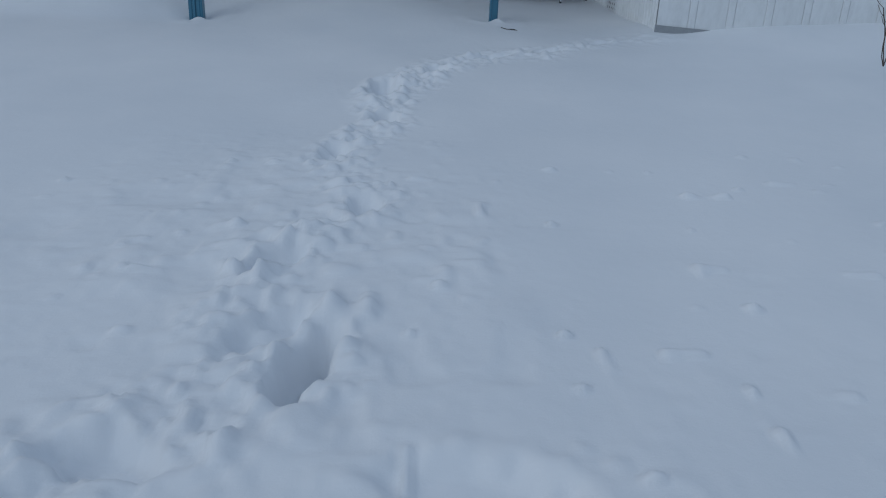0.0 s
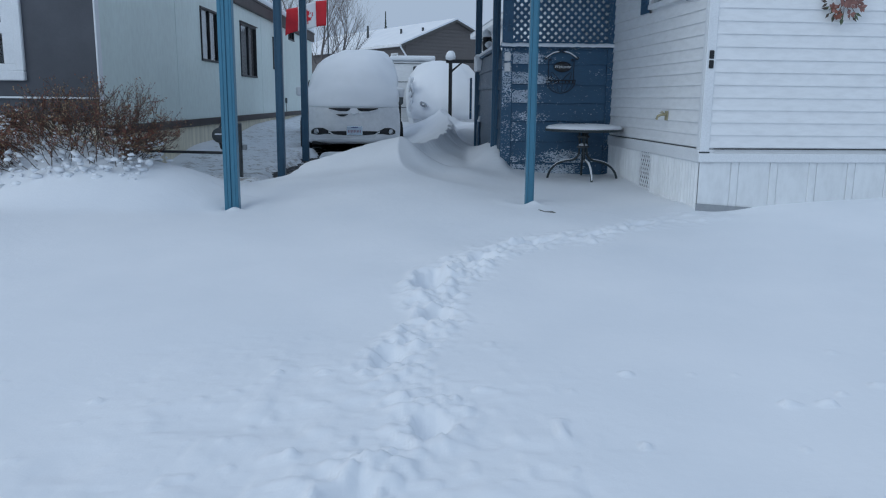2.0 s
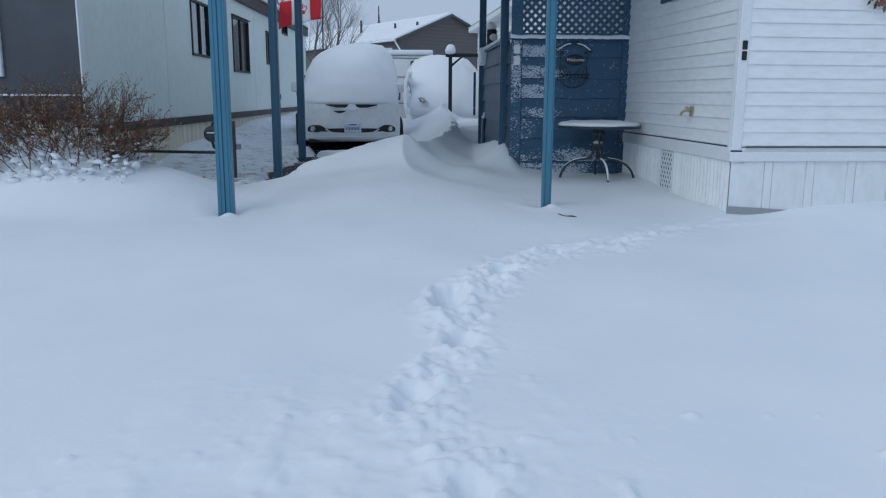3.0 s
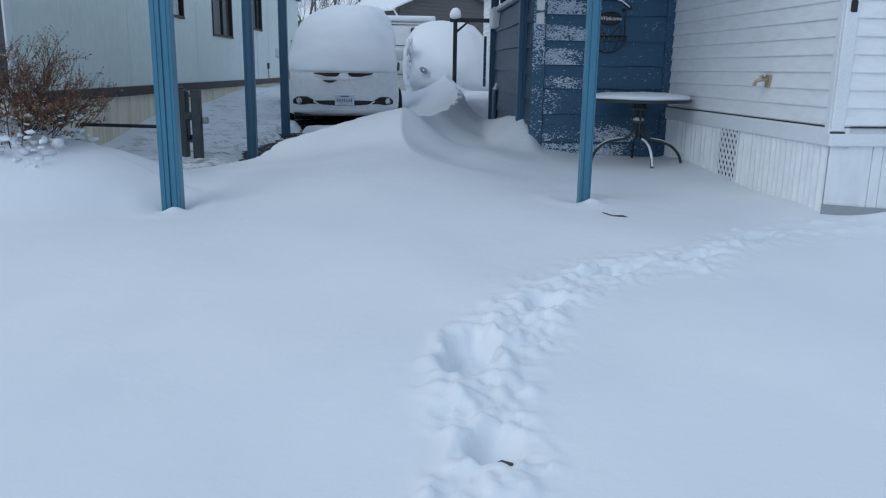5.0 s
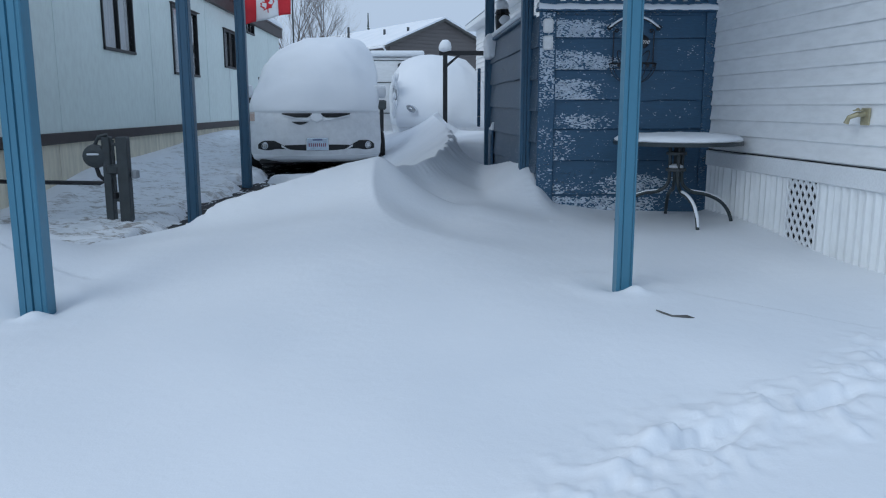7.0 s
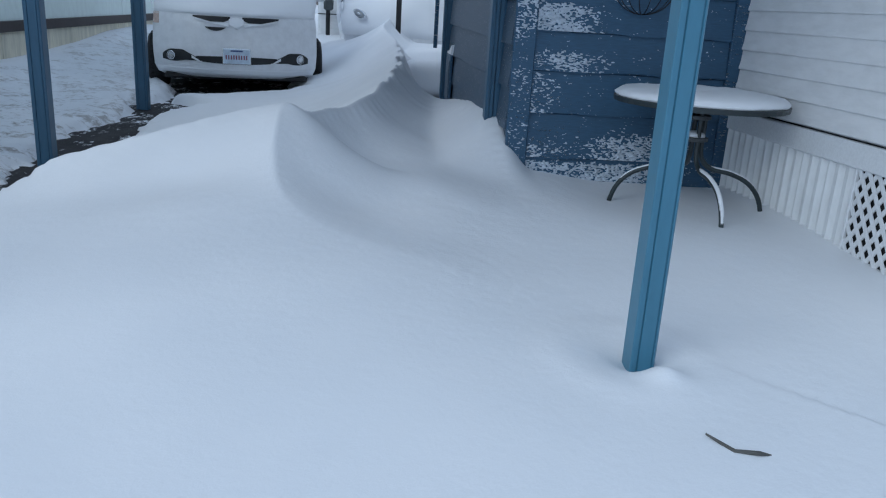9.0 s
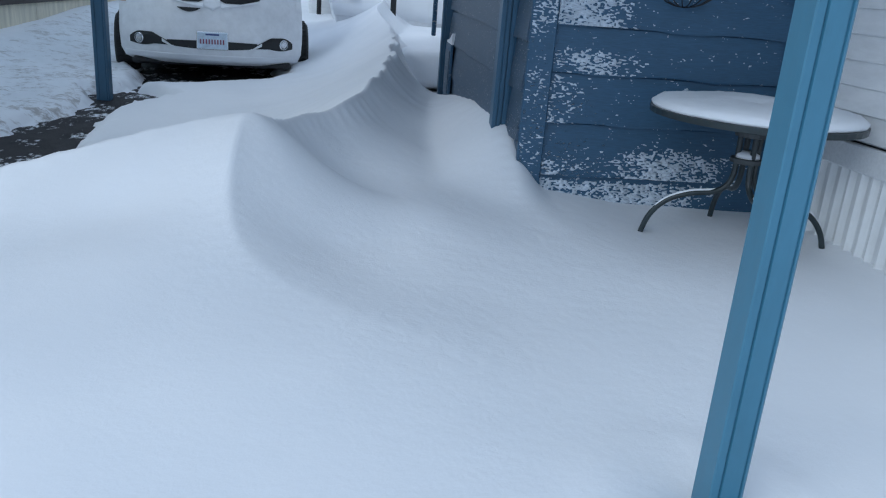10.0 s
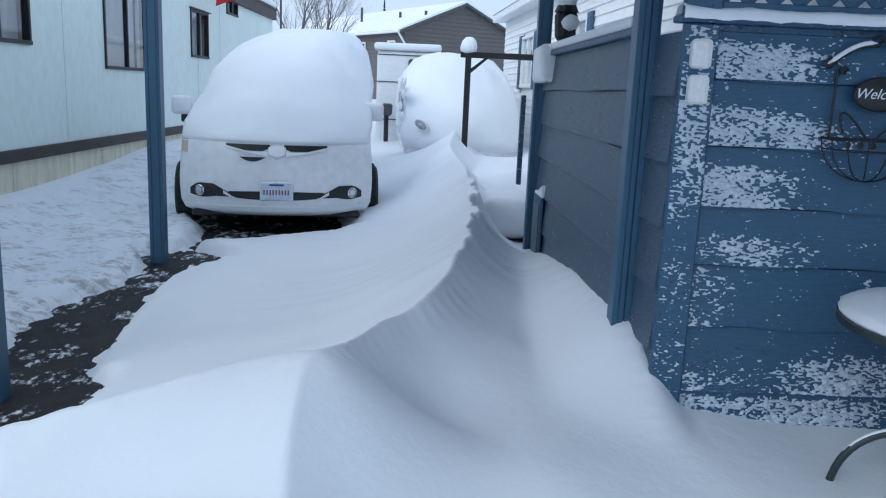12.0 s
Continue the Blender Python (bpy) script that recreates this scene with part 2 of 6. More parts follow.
def add_box(bm, x0, x1, y0, y1, z0, z1, bevel=0.0, m=None, seg=1):
    b = bmesh.new()
    r = bmesh.ops.create_cube(b, size=1.0)
    for v in b.verts:
        v.co = Vector(((x0 + x1) / 2 + v.co.x * (x1 - x0), (y0 + y1) / 2 + v.co.y * (y1 - y0), (z0 + z1) / 2 + v.co.z * (z1 - z0)))
    if bevel:
        bmesh.ops.bevel(b, geom=b.edges[:], offset=bevel, segments=seg, affect="EDGES", profile=0.5)
    if m is not None:
        bmesh.ops.transform(b, matrix=m, verts=b.verts[:])
    join(bm, b)


def join(bm, other):
    """Adds another bmesh to bm and frees it."""
    other.verts.index_update()
    made = [bm.verts.new(v.co) for v in other.verts]
    for f in other.faces:
        try:
            bm.faces.new([made[v.index] for v in f.verts])
        except ValueError:
            pass
    other.free()


def box(x0, x1, y0, y1, z0, z1, bevel=0.0, m=None, seg=1):
    bm = bmesh.new()
    add_box(bm, x0, x1, y0, y1, z0, z1, bevel, m, seg)
    return bm


def add_tube(bm, pts, radii, n=8, closed_ends=True):
    """A round bar along points, with a radius for each."""
    pts = [Vector(p) for p in pts]
    if isinstance(radii, (int, float)):
        radii = [radii] * len(pts)
    rings = []
    side = None
    for i, p in enumerate(pts):
        d = (pts[min(i + 1, len(pts) - 1)] - pts[max(i - 1, 0)]).normalized()
        if side is None:
            side = d.cross(Vector((0, 0, 1)))
            if side.length < 0.05:
                side = d.cross(Vector((1, 0, 0)))
        side = (side - d * side.dot(d)).normalized()
        up = d.cross(side)
        rings.append([bm.verts.new(p + (side * math.cos(2 * math.pi * k / n) + up * math.sin(2 * math.pi * k / n)) * radii[i]) for k in range(n)])
    for a, b in zip(rings, rings[1:]):
        for k in range(n):
            bm.faces.new((a[k], a[(k + 1) % n], b[(k + 1) % n], b[k]))
    if closed_ends and n > 2:
        bm.faces.new(rings[0])
        bm.faces.new(rings[-1][::-1])


def tube(pts, radii, n=8):
    bm = bmesh.new()
    add_tube(bm, pts, radii, n)
    return bm


def flowing(pts, n=4):
    """A soft curve through the given points."""
    out = []
    for i in range(len(pts) - 1):
        p0, p1, p2, p3 = pts[max(0, i - 1)], pts[i], pts[i + 1], pts[min(len(pts) - 1, i + 2)]
        for k in range(n):
            t = k / n
            out.append(0.5 * (2 * p1 + (p2 - p0) * t + (2 * p0 - 5 * p1 + 4 * p2 - p3) * t * t + (3 * p1 - p0 - 3 * p2 + p3) * t ** 3))
    return out + [pts[-1]]


def add_prism(bm, outline, y0, y1, m=None):
    """A flat outline in x and z, given thickness along y."""
    b = bmesh.new()
    f = [b.verts.new((x, y0, z)) for x, z in outline]
    g = [b.verts.new((x, y1, z)) for x, z in outline]
    b.faces.new(f)
    b.faces.new(g[::-1])
    for i in range(len(f)):
        j = (i + 1) % len(f)
        b.faces.new((f[i], g[i], g[j], f[j]))
    if m is not None:
        bmesh.ops.transform(b, matrix=m, verts=b.verts[:])
    join(bm, b)


def prism(outline, y0, y1, m=None):
    bm = bmesh.new()
    add_prism(bm, outline, y0, y1, m)
    return bm


def lathe(profile, n=24, m=None):
    """A turned shape from (radius, z) pairs."""
    bm = bmesh.new()
    rings = [[bm.verts.new((r * math.cos(2 * math.pi * k / n), r * math.sin(2 * math.pi * k / n), z)) for k in range(n)] for r, z in profile]
    for a, b in zip(rings, rings[1:]):
        for k in range(n):
            bm.faces.new((a[k], a[(k + 1) % n], b[(k + 1) % n], b[k]))
    bm.faces.new(rings[0][::-1])
    bm.faces.new(rings[-1])
    if m is not None:
        bmesh.ops.transform(bm, matrix=m, verts=bm.verts[:])
    return bm


def loft(rings, cap=True):
    """Skin over rings that have equal counts of points."""
    bm = bmesh.new()
    vs = [[bm.verts.new(p) for p in r] for r in rings]
    n = len(vs[0])
    for a, b in zip(vs, vs[1:]):
        for k in range(n):
            bm.faces.new((a[k], a[(k + 1) % n], b[(k + 1) % n], b[k]))
    if cap:
        bm.faces.new(vs[0][::-1])
        bm.faces.new(vs[-1])
    return bm


def jitter(bm, amount, scale, seed=0.0):
    for v in bm.verts:
        n = noise.noise_vector(v.co * scale + Vector((seed, seed * 1.7, -seed)))
        v.co += n * amount
    return bm


# ---- the lie of the snow ----
def lattice(ix, iy, seed):
    h = np.sin(ix * 127.1 + iy * 311.7 + seed * 74.7) * 43758.5453
    return h - np.floor(h)


def grain(x, y, scale, seed=0):
    """Smooth value noise between -1 and 1."""
    u, v = x * scale, y * scale
    i, j = np.floor(u), np.floor(v)
    a, b = u - i, v - j
    a, b = a * a * a * (a * (a * 6 - 15) + 10), b * b * b * (b * (b * 6 - 15) + 10)
    p, q = lattice(i, j, seed), lattice(i + 1, j, seed)
    r, s = lattice(i, j + 1, seed), lattice(i + 1, j + 1, seed)
    return 2 * (p + (q - p) * a + (r - p) * b + (p - q - r + s) * a * b) - 1


def step(a, b, t):
    k = np.clip((t - a) / (b - a), 0, 1)
    return k * k * (3 - 2 * k)


def eased(t, knots):
    """A soft curve through knots of (place, height)."""
    xs = np.linspace(-12, 80, 1841)
    ys = np.interp(xs, [k[0] for k in knots], [k[1] for k in knots])
    w = np.hanning(19)
    ys = np.convolve(np.pad(ys, 9, mode="edge"), w / w.sum(), mode="valid")
    return np.interp(t, xs, ys)


def smax(a, b, k):
    h = np.maximum(k - np.abs(a - b), 0) / k
    return np.maximum(a, b) + h * h * k * 0.25


def drift(x, y, line, left, right, sharp=1.0):
    """Height and reach of a drift along a crest line of (x, y, height): left and right are its widths to both sides."""
    for _ in range(2):
        # cut the corners of the line so that no crease runs out from them
        soft = [line[0]]
        for p, q in zip(line, line[1:]):
            soft += [tuple(a * 0.75 + b * 0.25 for a, b in zip(p, q)), tuple(a * 0.25 + b * 0.75 for a, b in zip(p, q))]
        line = soft + [line[-1]]
    far = float(np.max(np.maximum(left, right)))
    xs, ys = [p[0] for p in line], [p[1] for p in line]
    inside = (x > min(xs) - far) & (x < max(xs) + far) & (y > min(ys) - far) & (y < max(ys) + far)
    fx, fy = x[inside], y[inside]
    best, side = np.full(fx.shape, 1e9), np.zeros(fx.shape)
    runs = []
    for (x0, y0, h0), (x1, y1, h1) in zip(line, line[1:]):
        dx, dy = x1 - x0, y1 - y0
        t = np.clip(((fx - x0) * dx + (fy - y0) * dy) / (dx * dx + dy * dy), 0, 1)
        px, py = fx - (x0 + t * dx), fy - (y0 + t * dy)
        d = np.hypot(px, py)
        near = d < best
        best = np.where(near, d, best)
        side = np.where(near, np.sign(dx * py - dy * px), side)
        runs.append((d, h0 + t * (h1 - h0), math.hypot(dx, dy)))
    # neighbouring stretches share the slope, the more the further off
    soft_d, top, total = np.zeros(fx.shape), np.zeros(fx.shape), np.zeros(fx.shape)
    for d, h, ln in runs:
        w = ln * np.exp(-(d - best) / (0.22 * best + 0.01))
        soft_d, top, total = soft_d + w * d, top + w * h, total + w
    best, top = soft_d / total, top / total
    all_best, all_side, all_top = np.full(x.shape, 1e9), np.zeros(x.shape), np.zeros(x.shape)
    all_best[inside], all_side[inside], all_top[inside] = best, side, top
    reach = np.where(all_side > 0, left, right)
    k = np.clip(1 - all_best / reach, 0, 1)
    return all_top, k, all_side


FRONT = [(-12, 0.0), (1, 0.0), (2.5, 0.02), (3.8, 0.07), (5.5, 0.15), (7.3, 0.28), (8.6, 0.37), (9.3, 0.385), (10.4, 0.45), (11.2, 0.52), (12, 0.555), (14, 0.6), (80, 0.7)]
DRIVE = [(-12, 0.0), (8, 0.12), (10, 0.20), (13.4, 0.33), (15.5, 0.45), (17, 0.50), (21, 0.62), (30, 0.75), (45, 1.0), (80, 1.4)]


def drive(y):
    return eased(y, DRIVE)


def bare(x, y):
    """How far the asphalt lies bare: a strip beside the posts, patches round their feet and the ground under the van."""
    mid = -2.50 + 0.10 * np.sin(y * 1.7) + 0.07 * grain(x, y, 2.5, 4)
    wide = np.interp(y, [10.2, 12.0, 12.8, 14.2, 15.2, 15.6, 15.9], [0.15, 0.42, 0.36, 0.22, 0.16, 0.34, 0.0])
    strip = step(0.20, -0.08, np.abs(x - mid) - wide + 0.05 * grain(x, y, 9, 5) + 0.04 * grain(x, y, 22, 43)) * step(10.9, 11.6, y)
    foot = step(0.05, -0.05, np.hypot(x + 2.45, (y - 15.45) * 1.6) - 0.32 + 0.05 * grain(x, y, 7, 6))
    c, s = math.cos(radians(11.5)), math.sin(radians(11.5))
    lx, ly = (x + 1.78) * c + (y - 16.5) * s, -(x + 1.78) * s + (y - 16.5) * c
    van = step(0.12, -0.12, np.abs(lx) - 0.80 + 0.10 * grain(x, y, 3, 7)) * step(-0.10, 0.10, ly + 0.24 - 0.34 * lx + 0.08 * grain(x, y, 4, 8)) * step(5.2, 5.0, ly)
    return np.maximum(np.maximum(strip, foot), van)


def smooth_snow(x, y):
    front = eased(y, FRONT)
    way = drive(y) + 0.045
    in_drive = step(9.7, 11.2, y) * step(0.25, -0.9, x) * step(-5.6, -5.0, x)
    z = front * (1 - in_drive) + way * in_drive
    far = step(14, 24, y)
    z = z * (1 - far) + (way + 0.12) * far
    # banks against the white house
    z = z + 0.07 * step(1.9, 2.7, x) * step(7.4, 8.8, y) * step(10.2, 9.0, y) - 0.05 * np.exp(-((x - 2.9) / 0.35) ** 2 - ((y - 8.75) / 0.22) ** 2)
    z = z + 0.10 * step(3.0, 5.0, x) * step(7.0, 8.9, y)
    # ramp over the mouth of the driveway, and its crest
    line = [(-3.1, 11.05, 0.40), (-2.4, 11.2, 0.57), (-1.75, 11.3, 0.80), (-1.1, 11.38, 0.97), (-0.75, 11.42, 1.05), (-0.66, 11.38, 1.09), (-0.67, 11.15, 0.97), (-0.67, 10.9, 0.86), (-0.61, 10.6, 0.745), (-0.47, 10.38, 0.672), (-0.22, 10.22, 0.605), (0.2, 10.08, 0.53), (0.55, 9.9, 0.465), (0.88, 9.6, 0.395)]
    nose = step(11.3, 10.4, y)
    top, k, side = drift(x, y, line, 0.95 + 0.45 * nose, 2.5)
    bent = k * k * (3 - 2 * k)
    fall = 0.8 * k ** 1.35 + 0.2 * k ** 3
    tail = step(10.95, 10.35, y)
    prof = fall * (1 - tail) + (0.3 * fall + 0.7 * bent) * tail
    z = smax(z, z + (top - z) * prof, 0.06)
    # long drift that runs back between van and fence, its lee side scooped out
    line = [(-0.64, 11.36, 1.09), (-0.53, 12.0, 0.935), (-0.40, 12.3, 0.96), (-0.236, 12.6, 0.975), (-0.104, 13.2, 0.99), (-0.02, 13.8, 1.03), (0.05, 14.4, 1.06), (0.14, 15.25, 1.10),
            (0.20, 16.6, 1.20), (-0.05, 18.1, 1.38), (0.1, 20.2, 1.40), (0.2, 23.0, 1.45)]
    lee = (1.02 + 0.14 * np.sin(y * 5.6 + 1.0) + 0.05 * grain(x, y, 2, 9)) * (1 - 0.55 * step(14.6, 15.4, y) + 1.0 * step(16.3, 17.4, y))
    back = step(11.3, 12.0, y)
    ragged = (0.045 * grain(0 * x, y, 4.5, 41) + 0.03 * grain(0 * x, y, 11, 42)) * step(13.2, 14.2, y) * step(17.5, 16.2, y)
    top, k, side = drift(x + ragged, y, line, lee + (2.3 - lee) * back, lee)
    top = top + (0.014 * np.sin(y * 9.5) + 0.015 * grain(x, y, 4, 37)) * step(11.5, 11.8, y) * step(14.6, 13.4, y)
    scoop = 0.62 * k ** 1.7 + 0.38 * k ** 5
    prof = np.where(side > 0, (0.35 * k ** 2 + 0.65 * k ** 3.2) * back + scoop * (1 - back), scoop)
    z = smax(z, z + (top - z) * prof, 0.02)
    z = z + 0.10 * np.exp(-((x - 0.15) / 0.5) ** 2 - ((y - 11.4) / 0.7) ** 2)
    # deep snow lying between the drift and the white house further back
    m = step(16.9, 17.9, y) * step(-0.6, 0.1, x) * step(27, 22, y) * step(2.6, 2.0, x)
    z = z * (1 - m) + np.maximum(z, 1.04 + 0.05 * grain(x, y, 1.1, 52)) * m
    # snow along the foot of the side fence
    line = [(0.79, 11.45, 0.54), (0.78, 11.8, 0.60), (0.78, 12.1, 0.74), (0.80, 12.5, 0.95), (0.82, 13.1, 0.97), (0.80, 14.2, 0.84), (0.75, 15.3, 0.70)]
    top, k, side = drift(x, y, line, 0.62, 0.27)
    z = smax(z, z + (top - z) * k * k * (3 - 2 * k), 0.04)
    # bank under the shrub
    line = [(-30, 10.4, 1.24), (-7, 10.4, 1.24), (-5.4, 10.3, 1.22), (-4.5, 10.05, 1.10), (-4.0, 9.95, 1.0), (-3.55, 9.85, 0.80)]
    top, k, side = drift(x, y, line, 1.6, 1.7)
    z = smax(z, z + (top - z) * k * k * (3 - 2 * k), 0.05)
    # drift against the mint house, further back
    z = z + 0.11 * step(-4.0, -4.8, x) * step(13.5, 16.0, y) * (0.7 + 0.3 * np.sin(y * 0.9))
    # the wind has scoured the snow lower along the porch screen
    z = z - 0.075 * step(0.85, 1.6, x) * step(10.6, 12.0, y) * step(12.6, 12.3, y) * step(2.6, 2.3, x)
    # long low swells
    z = z + 0.018 * grain(x, y, 0.55, 1) + 0.010 * grain(x, y, 1.3, 2)
    z = z - 0.05 * np.exp(-((x + 2.45) ** 2 + (y - 8.95) ** 2) / 0.5)
    # scoured hollows round the front posts
    for px, py, r in ((-2.43, 9.13, 0.26), (0.88, 9.35, 0.24)):
        d = np.hypot(x - px, y - py)
        z = z - 0.05 * np.exp(-(d / (r * 0.42)) ** 2) + 0.012 * np.exp(-((d - r * 1.2) / (r * 0.4)) ** 2) + 0.05 * np.exp(-((x - px - 0.05) ** 2 + (y - py + 0.16) ** 2) / 0.006)
    return z


# stepped holes: x, y, length, width, depth, turn
STEPS = [
    (-0.86, 1.88, 0.24, 0.10, 0.09, 70), (-0.36, 2.36, 0.29, 0.09, 0.24, -16), (-0.56, 2.56, 0.26, 0.10, 0.07, -34), (-0.58, 3.18, 0.22, 0.08, 0.12, -38),
    (-0.25, 3.84, 0.14, 0.10, 0.11, 10), (-0.49, 4.70, 0.18, 0.10, 0.07, -8), (-0.19, 5.48, 0.17, 0.10, 0.12, -6),
    (-0.24, 6.28, 0.26, 0.11, 0.14, -14), (0.18, 6.90, 0.16, 0.09, 0.07, -40), (0.74, 7.46, 0.20, 0.07, 0.05, -62),
    (1.30, 7.72, 0.20, 0.06, 0.04, -62), (1.90, 8.24, 0.20, 0.06, 0.03, -60), (0.22, 1.75, 0.34, 0.13, 0.07, 80),
]


def trampled(x, y):
    """Footprints with their rims, and crusts and clods on the open snow."""
    z = np.zeros(x.shape)
    wob = 0.10 * grain(x, y, 7, 11) + 0.06 * grain(x, y, 15, 12)
    trail = np.zeros(x.shape)
    for px, py, ln, wd, dp, turn in STEPS:
        a = radians(turn)
        u = (x - px) * math.sin(-a) + (y - py) * math.cos(a)
        v = (x - px) * math.cos(a) + (y - py) * math.sin(a)
        d = np.hypot(u / ln, v / wd) + wob * 1.6
        z = z - 0.9 * dp * step(1.12, 0.5, d)
        ring = np.exp(-((d - 1.5) / 0.45) ** 2)
        z = z + ring * (0.008 + 0.030 * np.maximum(grain(x, y, 13, 13), -0.3)) * (dp / 0.18 + 0.1)
    pts = [(-1.2, 1.2)] + [(q[0], q[1]) for q in STEPS[:-1]] + [(2.7, 8.5)]
    for (x0, y0), (x1, y1) in zip(pts, pts[1:]):
        dx, dy = x1 - x0, y1 - y0
        t = np.clip(((x - x0) * dx + (y - y0) * dy) / (dx * dx + dy * dy), 0, 1)
        wide = 0.30 + 0.10 * grain(x, y, 1.7, 26)
        trail = np.maximum(trail, np.exp(-(np.hypot(x - x0 - t * dx, y - y0 - t * dy) / wide) ** 2))
    # kicked-up crumbs along the trail
    fine = 0.75 * np.maximum(grain(x, y, 9, 14), 0) ** 1.5 * 0.05 + 0.030 * np.maximum(grain(x, y, 16, 15) - 0.1, 0) + 0.012 * grain(x, y, 27, 16)
    z = z + step(0.25, 0.9, trail + 0.25 * grain(x, y, 3, 27)) * fine * step(9.5, 6.0, y + 0.3 * x)
    wx, wy = x + 0.05 * grain(x, y, 6, 48) + 0.02 * grain(x, y, 15, 50), y + 0.05 * grain(x, y, 6, 49) + 0.02 * grain(x, y, 15, 51)
    chunk = step(0.15, 0.6, grain(wx, wy, 9, 44)) * (0.5 + 0.5 * grain(x, y, 4, 45)) * 0.020 + step(0.35, 0.6, grain(wx, wy, 19, 46)) * 0.010
    z = z + step(0.35, 0.8, trail + 0.2 * grain(x, y, 4, 47)) * 0.75 * chunk
    z = z + step(0.45, 0.9, trail) * (0.022 * np.maximum(grain(x, y, 12, 28), 0)) * step(5.5, 7.0, y)
    # crusted, lumpy ground where the camera starts
    crust = step(5.0, 3.2, y + 0.6 * grain(x, y, 0.8, 17)) * (0.22 + 0.78 * step(0.9, -0.7, x + 0.5 * grain(x, y, 0.7, 18)))
    patch = step(-0.1, 0.5, grain(x, y, 0.9, 29))
    lumps = np.maximum(grain(x, y, 2.6, 19), 0) ** 2 * 0.030 + 0.75 * patch * (np.maximum(grain(x, y, 6.5, 20) - 0.2, 0) * 0.040 + np.maximum(grain(x, y, 13, 33) - 0.35, 0) * 0.035) + 0.003 * grain(x, y, 24, 21)
    pits = -0.05 * np.maximum(grain(x, y, 2.3, 22) - 0.45, 0) - 0.05 * np.maximum(grain(x, y, 5.2, 34) - 0.62, 0)
    z = z + crust * (lumps + pits)
    # single clods lying on the smooth snow
    z = z + 0.05 * np.maximum(grain(x, y, 8.5, 35) - 0.86, 0) / 0.14 * step(5.6, 4.0, y) * 0.6
    # rough tracks between the posts and the mint house
    rough = step(-2.55, -2.9, x) * step(-4.9, -4.5, x) * step(10.3, 11.5, y)
    z = z + rough * (0.018 * grain(x, y, 2.4, 23) + 0.018 * grain(x, y * 1.6, 6, 24) + 0.015 * grain(x, y * 1.5, 13, 25))
    return z


def snow_height(x, y):
    x, y = np.asarray(x, float), np.asarray(y, float)
    z = smooth_snow(x, y) + trampled(x, y)
    b = bare(x, y)
    low = drive(y) - 0.05
    return z * (1 - b) + np.minimum(z, low) * b


def snow_at(x, y):
    return float(snow_height(np.array([x]), np.array([y]))[0])


def spaced(parts):
    out = []
    for a, b, n in parts:
        out.append(np.linspace(a, b, n, endpoint=False))
    return np.concatenate(out + [np.array([parts[-1][1]])])


def grid_mesh(name, xs, ys, height, materials, pick=None):
    gx, gy = np.meshgrid(xs, ys)
    gz = height(gx, gy)
    co = np.stack([gx, gy, gz], -1).reshape(-1, 3)
    nx, ny = len(xs), len(ys)
    i = (np.arange(ny - 1)[:, None] * nx + np.arange(nx - 1)[None, :]).ravel()
    quads = np.stack([i, i + 1, i + nx + 1, i + nx], 1)
    me = bpy.data.meshes.new(name)
    me.vertices.add(len(co))
    me.vertices.foreach_set("co", co.ravel())
    me.loops.add(quads.size)
    me.loops.foreach_set("vertex_index", quads.ravel().astype(np.int32))
    me.polygons.add(len(quads))
    me.polygons.foreach_set("loop_start", np.arange(0, quads.size, 4, dtype=np.int32))
    me.polygons.foreach_set("use_smooth", np.ones(len(quads), dtype=bool))
    for m in materials:
        me.materials.append(m)
    if pick is not None:
        me.polygons.foreach_set("material_index", pick(gx[:-1, :-1], gy[:-1, :-1]).ravel().astype(np.int32))
    me.update()
    me.validate()
    return me


def dirty(x, y):
    k = step(-2.55, -2.85, x + 0.15 * grain(x, y, 1.5, 30)) * step(-4.85, -4.3, x + 0.2 * grain(x, y, 1.1, 31)) * step(10.2, 11.0, y)
    return (k > 0.5) & (y < 26)


GX = spaced([(-600, -60, 14), (-60, -12, 24), (-12, -5, 56), (-5, -2.9, 60), (-2.9, -1.4, 56), (-1.4, 2.0, 200), (2.0, 2.9, 34), (2.9, 8, 70), (8, 60, 24), (60, 600, 14)])
GY = spaced([(-600, -40, 14), (-40, -3, 20), (-3, 0.8, 30), (0.8, 9.0, 430), (9.0, 13.0, 165), (13.0, 19.0, 130), (19.0, 32, 100), (32, 80, 40), (80, 700, 16)])
ground = tagged(new("ground", grid_mesh("ground", GX, GY, snow_height, [SNOW, PACKED], dirty)), "deep wind-drifted snow with a trail of footprints", "snow", kind="structure")
AX, AY = spaced([(-3.3, 0.2, 60)]), spaced([(9.6, 23, 180)])
driveway = tagged(new("driveway", grid_mesh("driveway", AX, AY, lambda x, y: drive(y) - 0.004 + 0.004 * grain(x, y, 9, 40), [ASPHALT])), "wet dark asphalt driveway bare between the snow", "driveway", kind="structure")


# ---- mint house ----
LX = -4.815


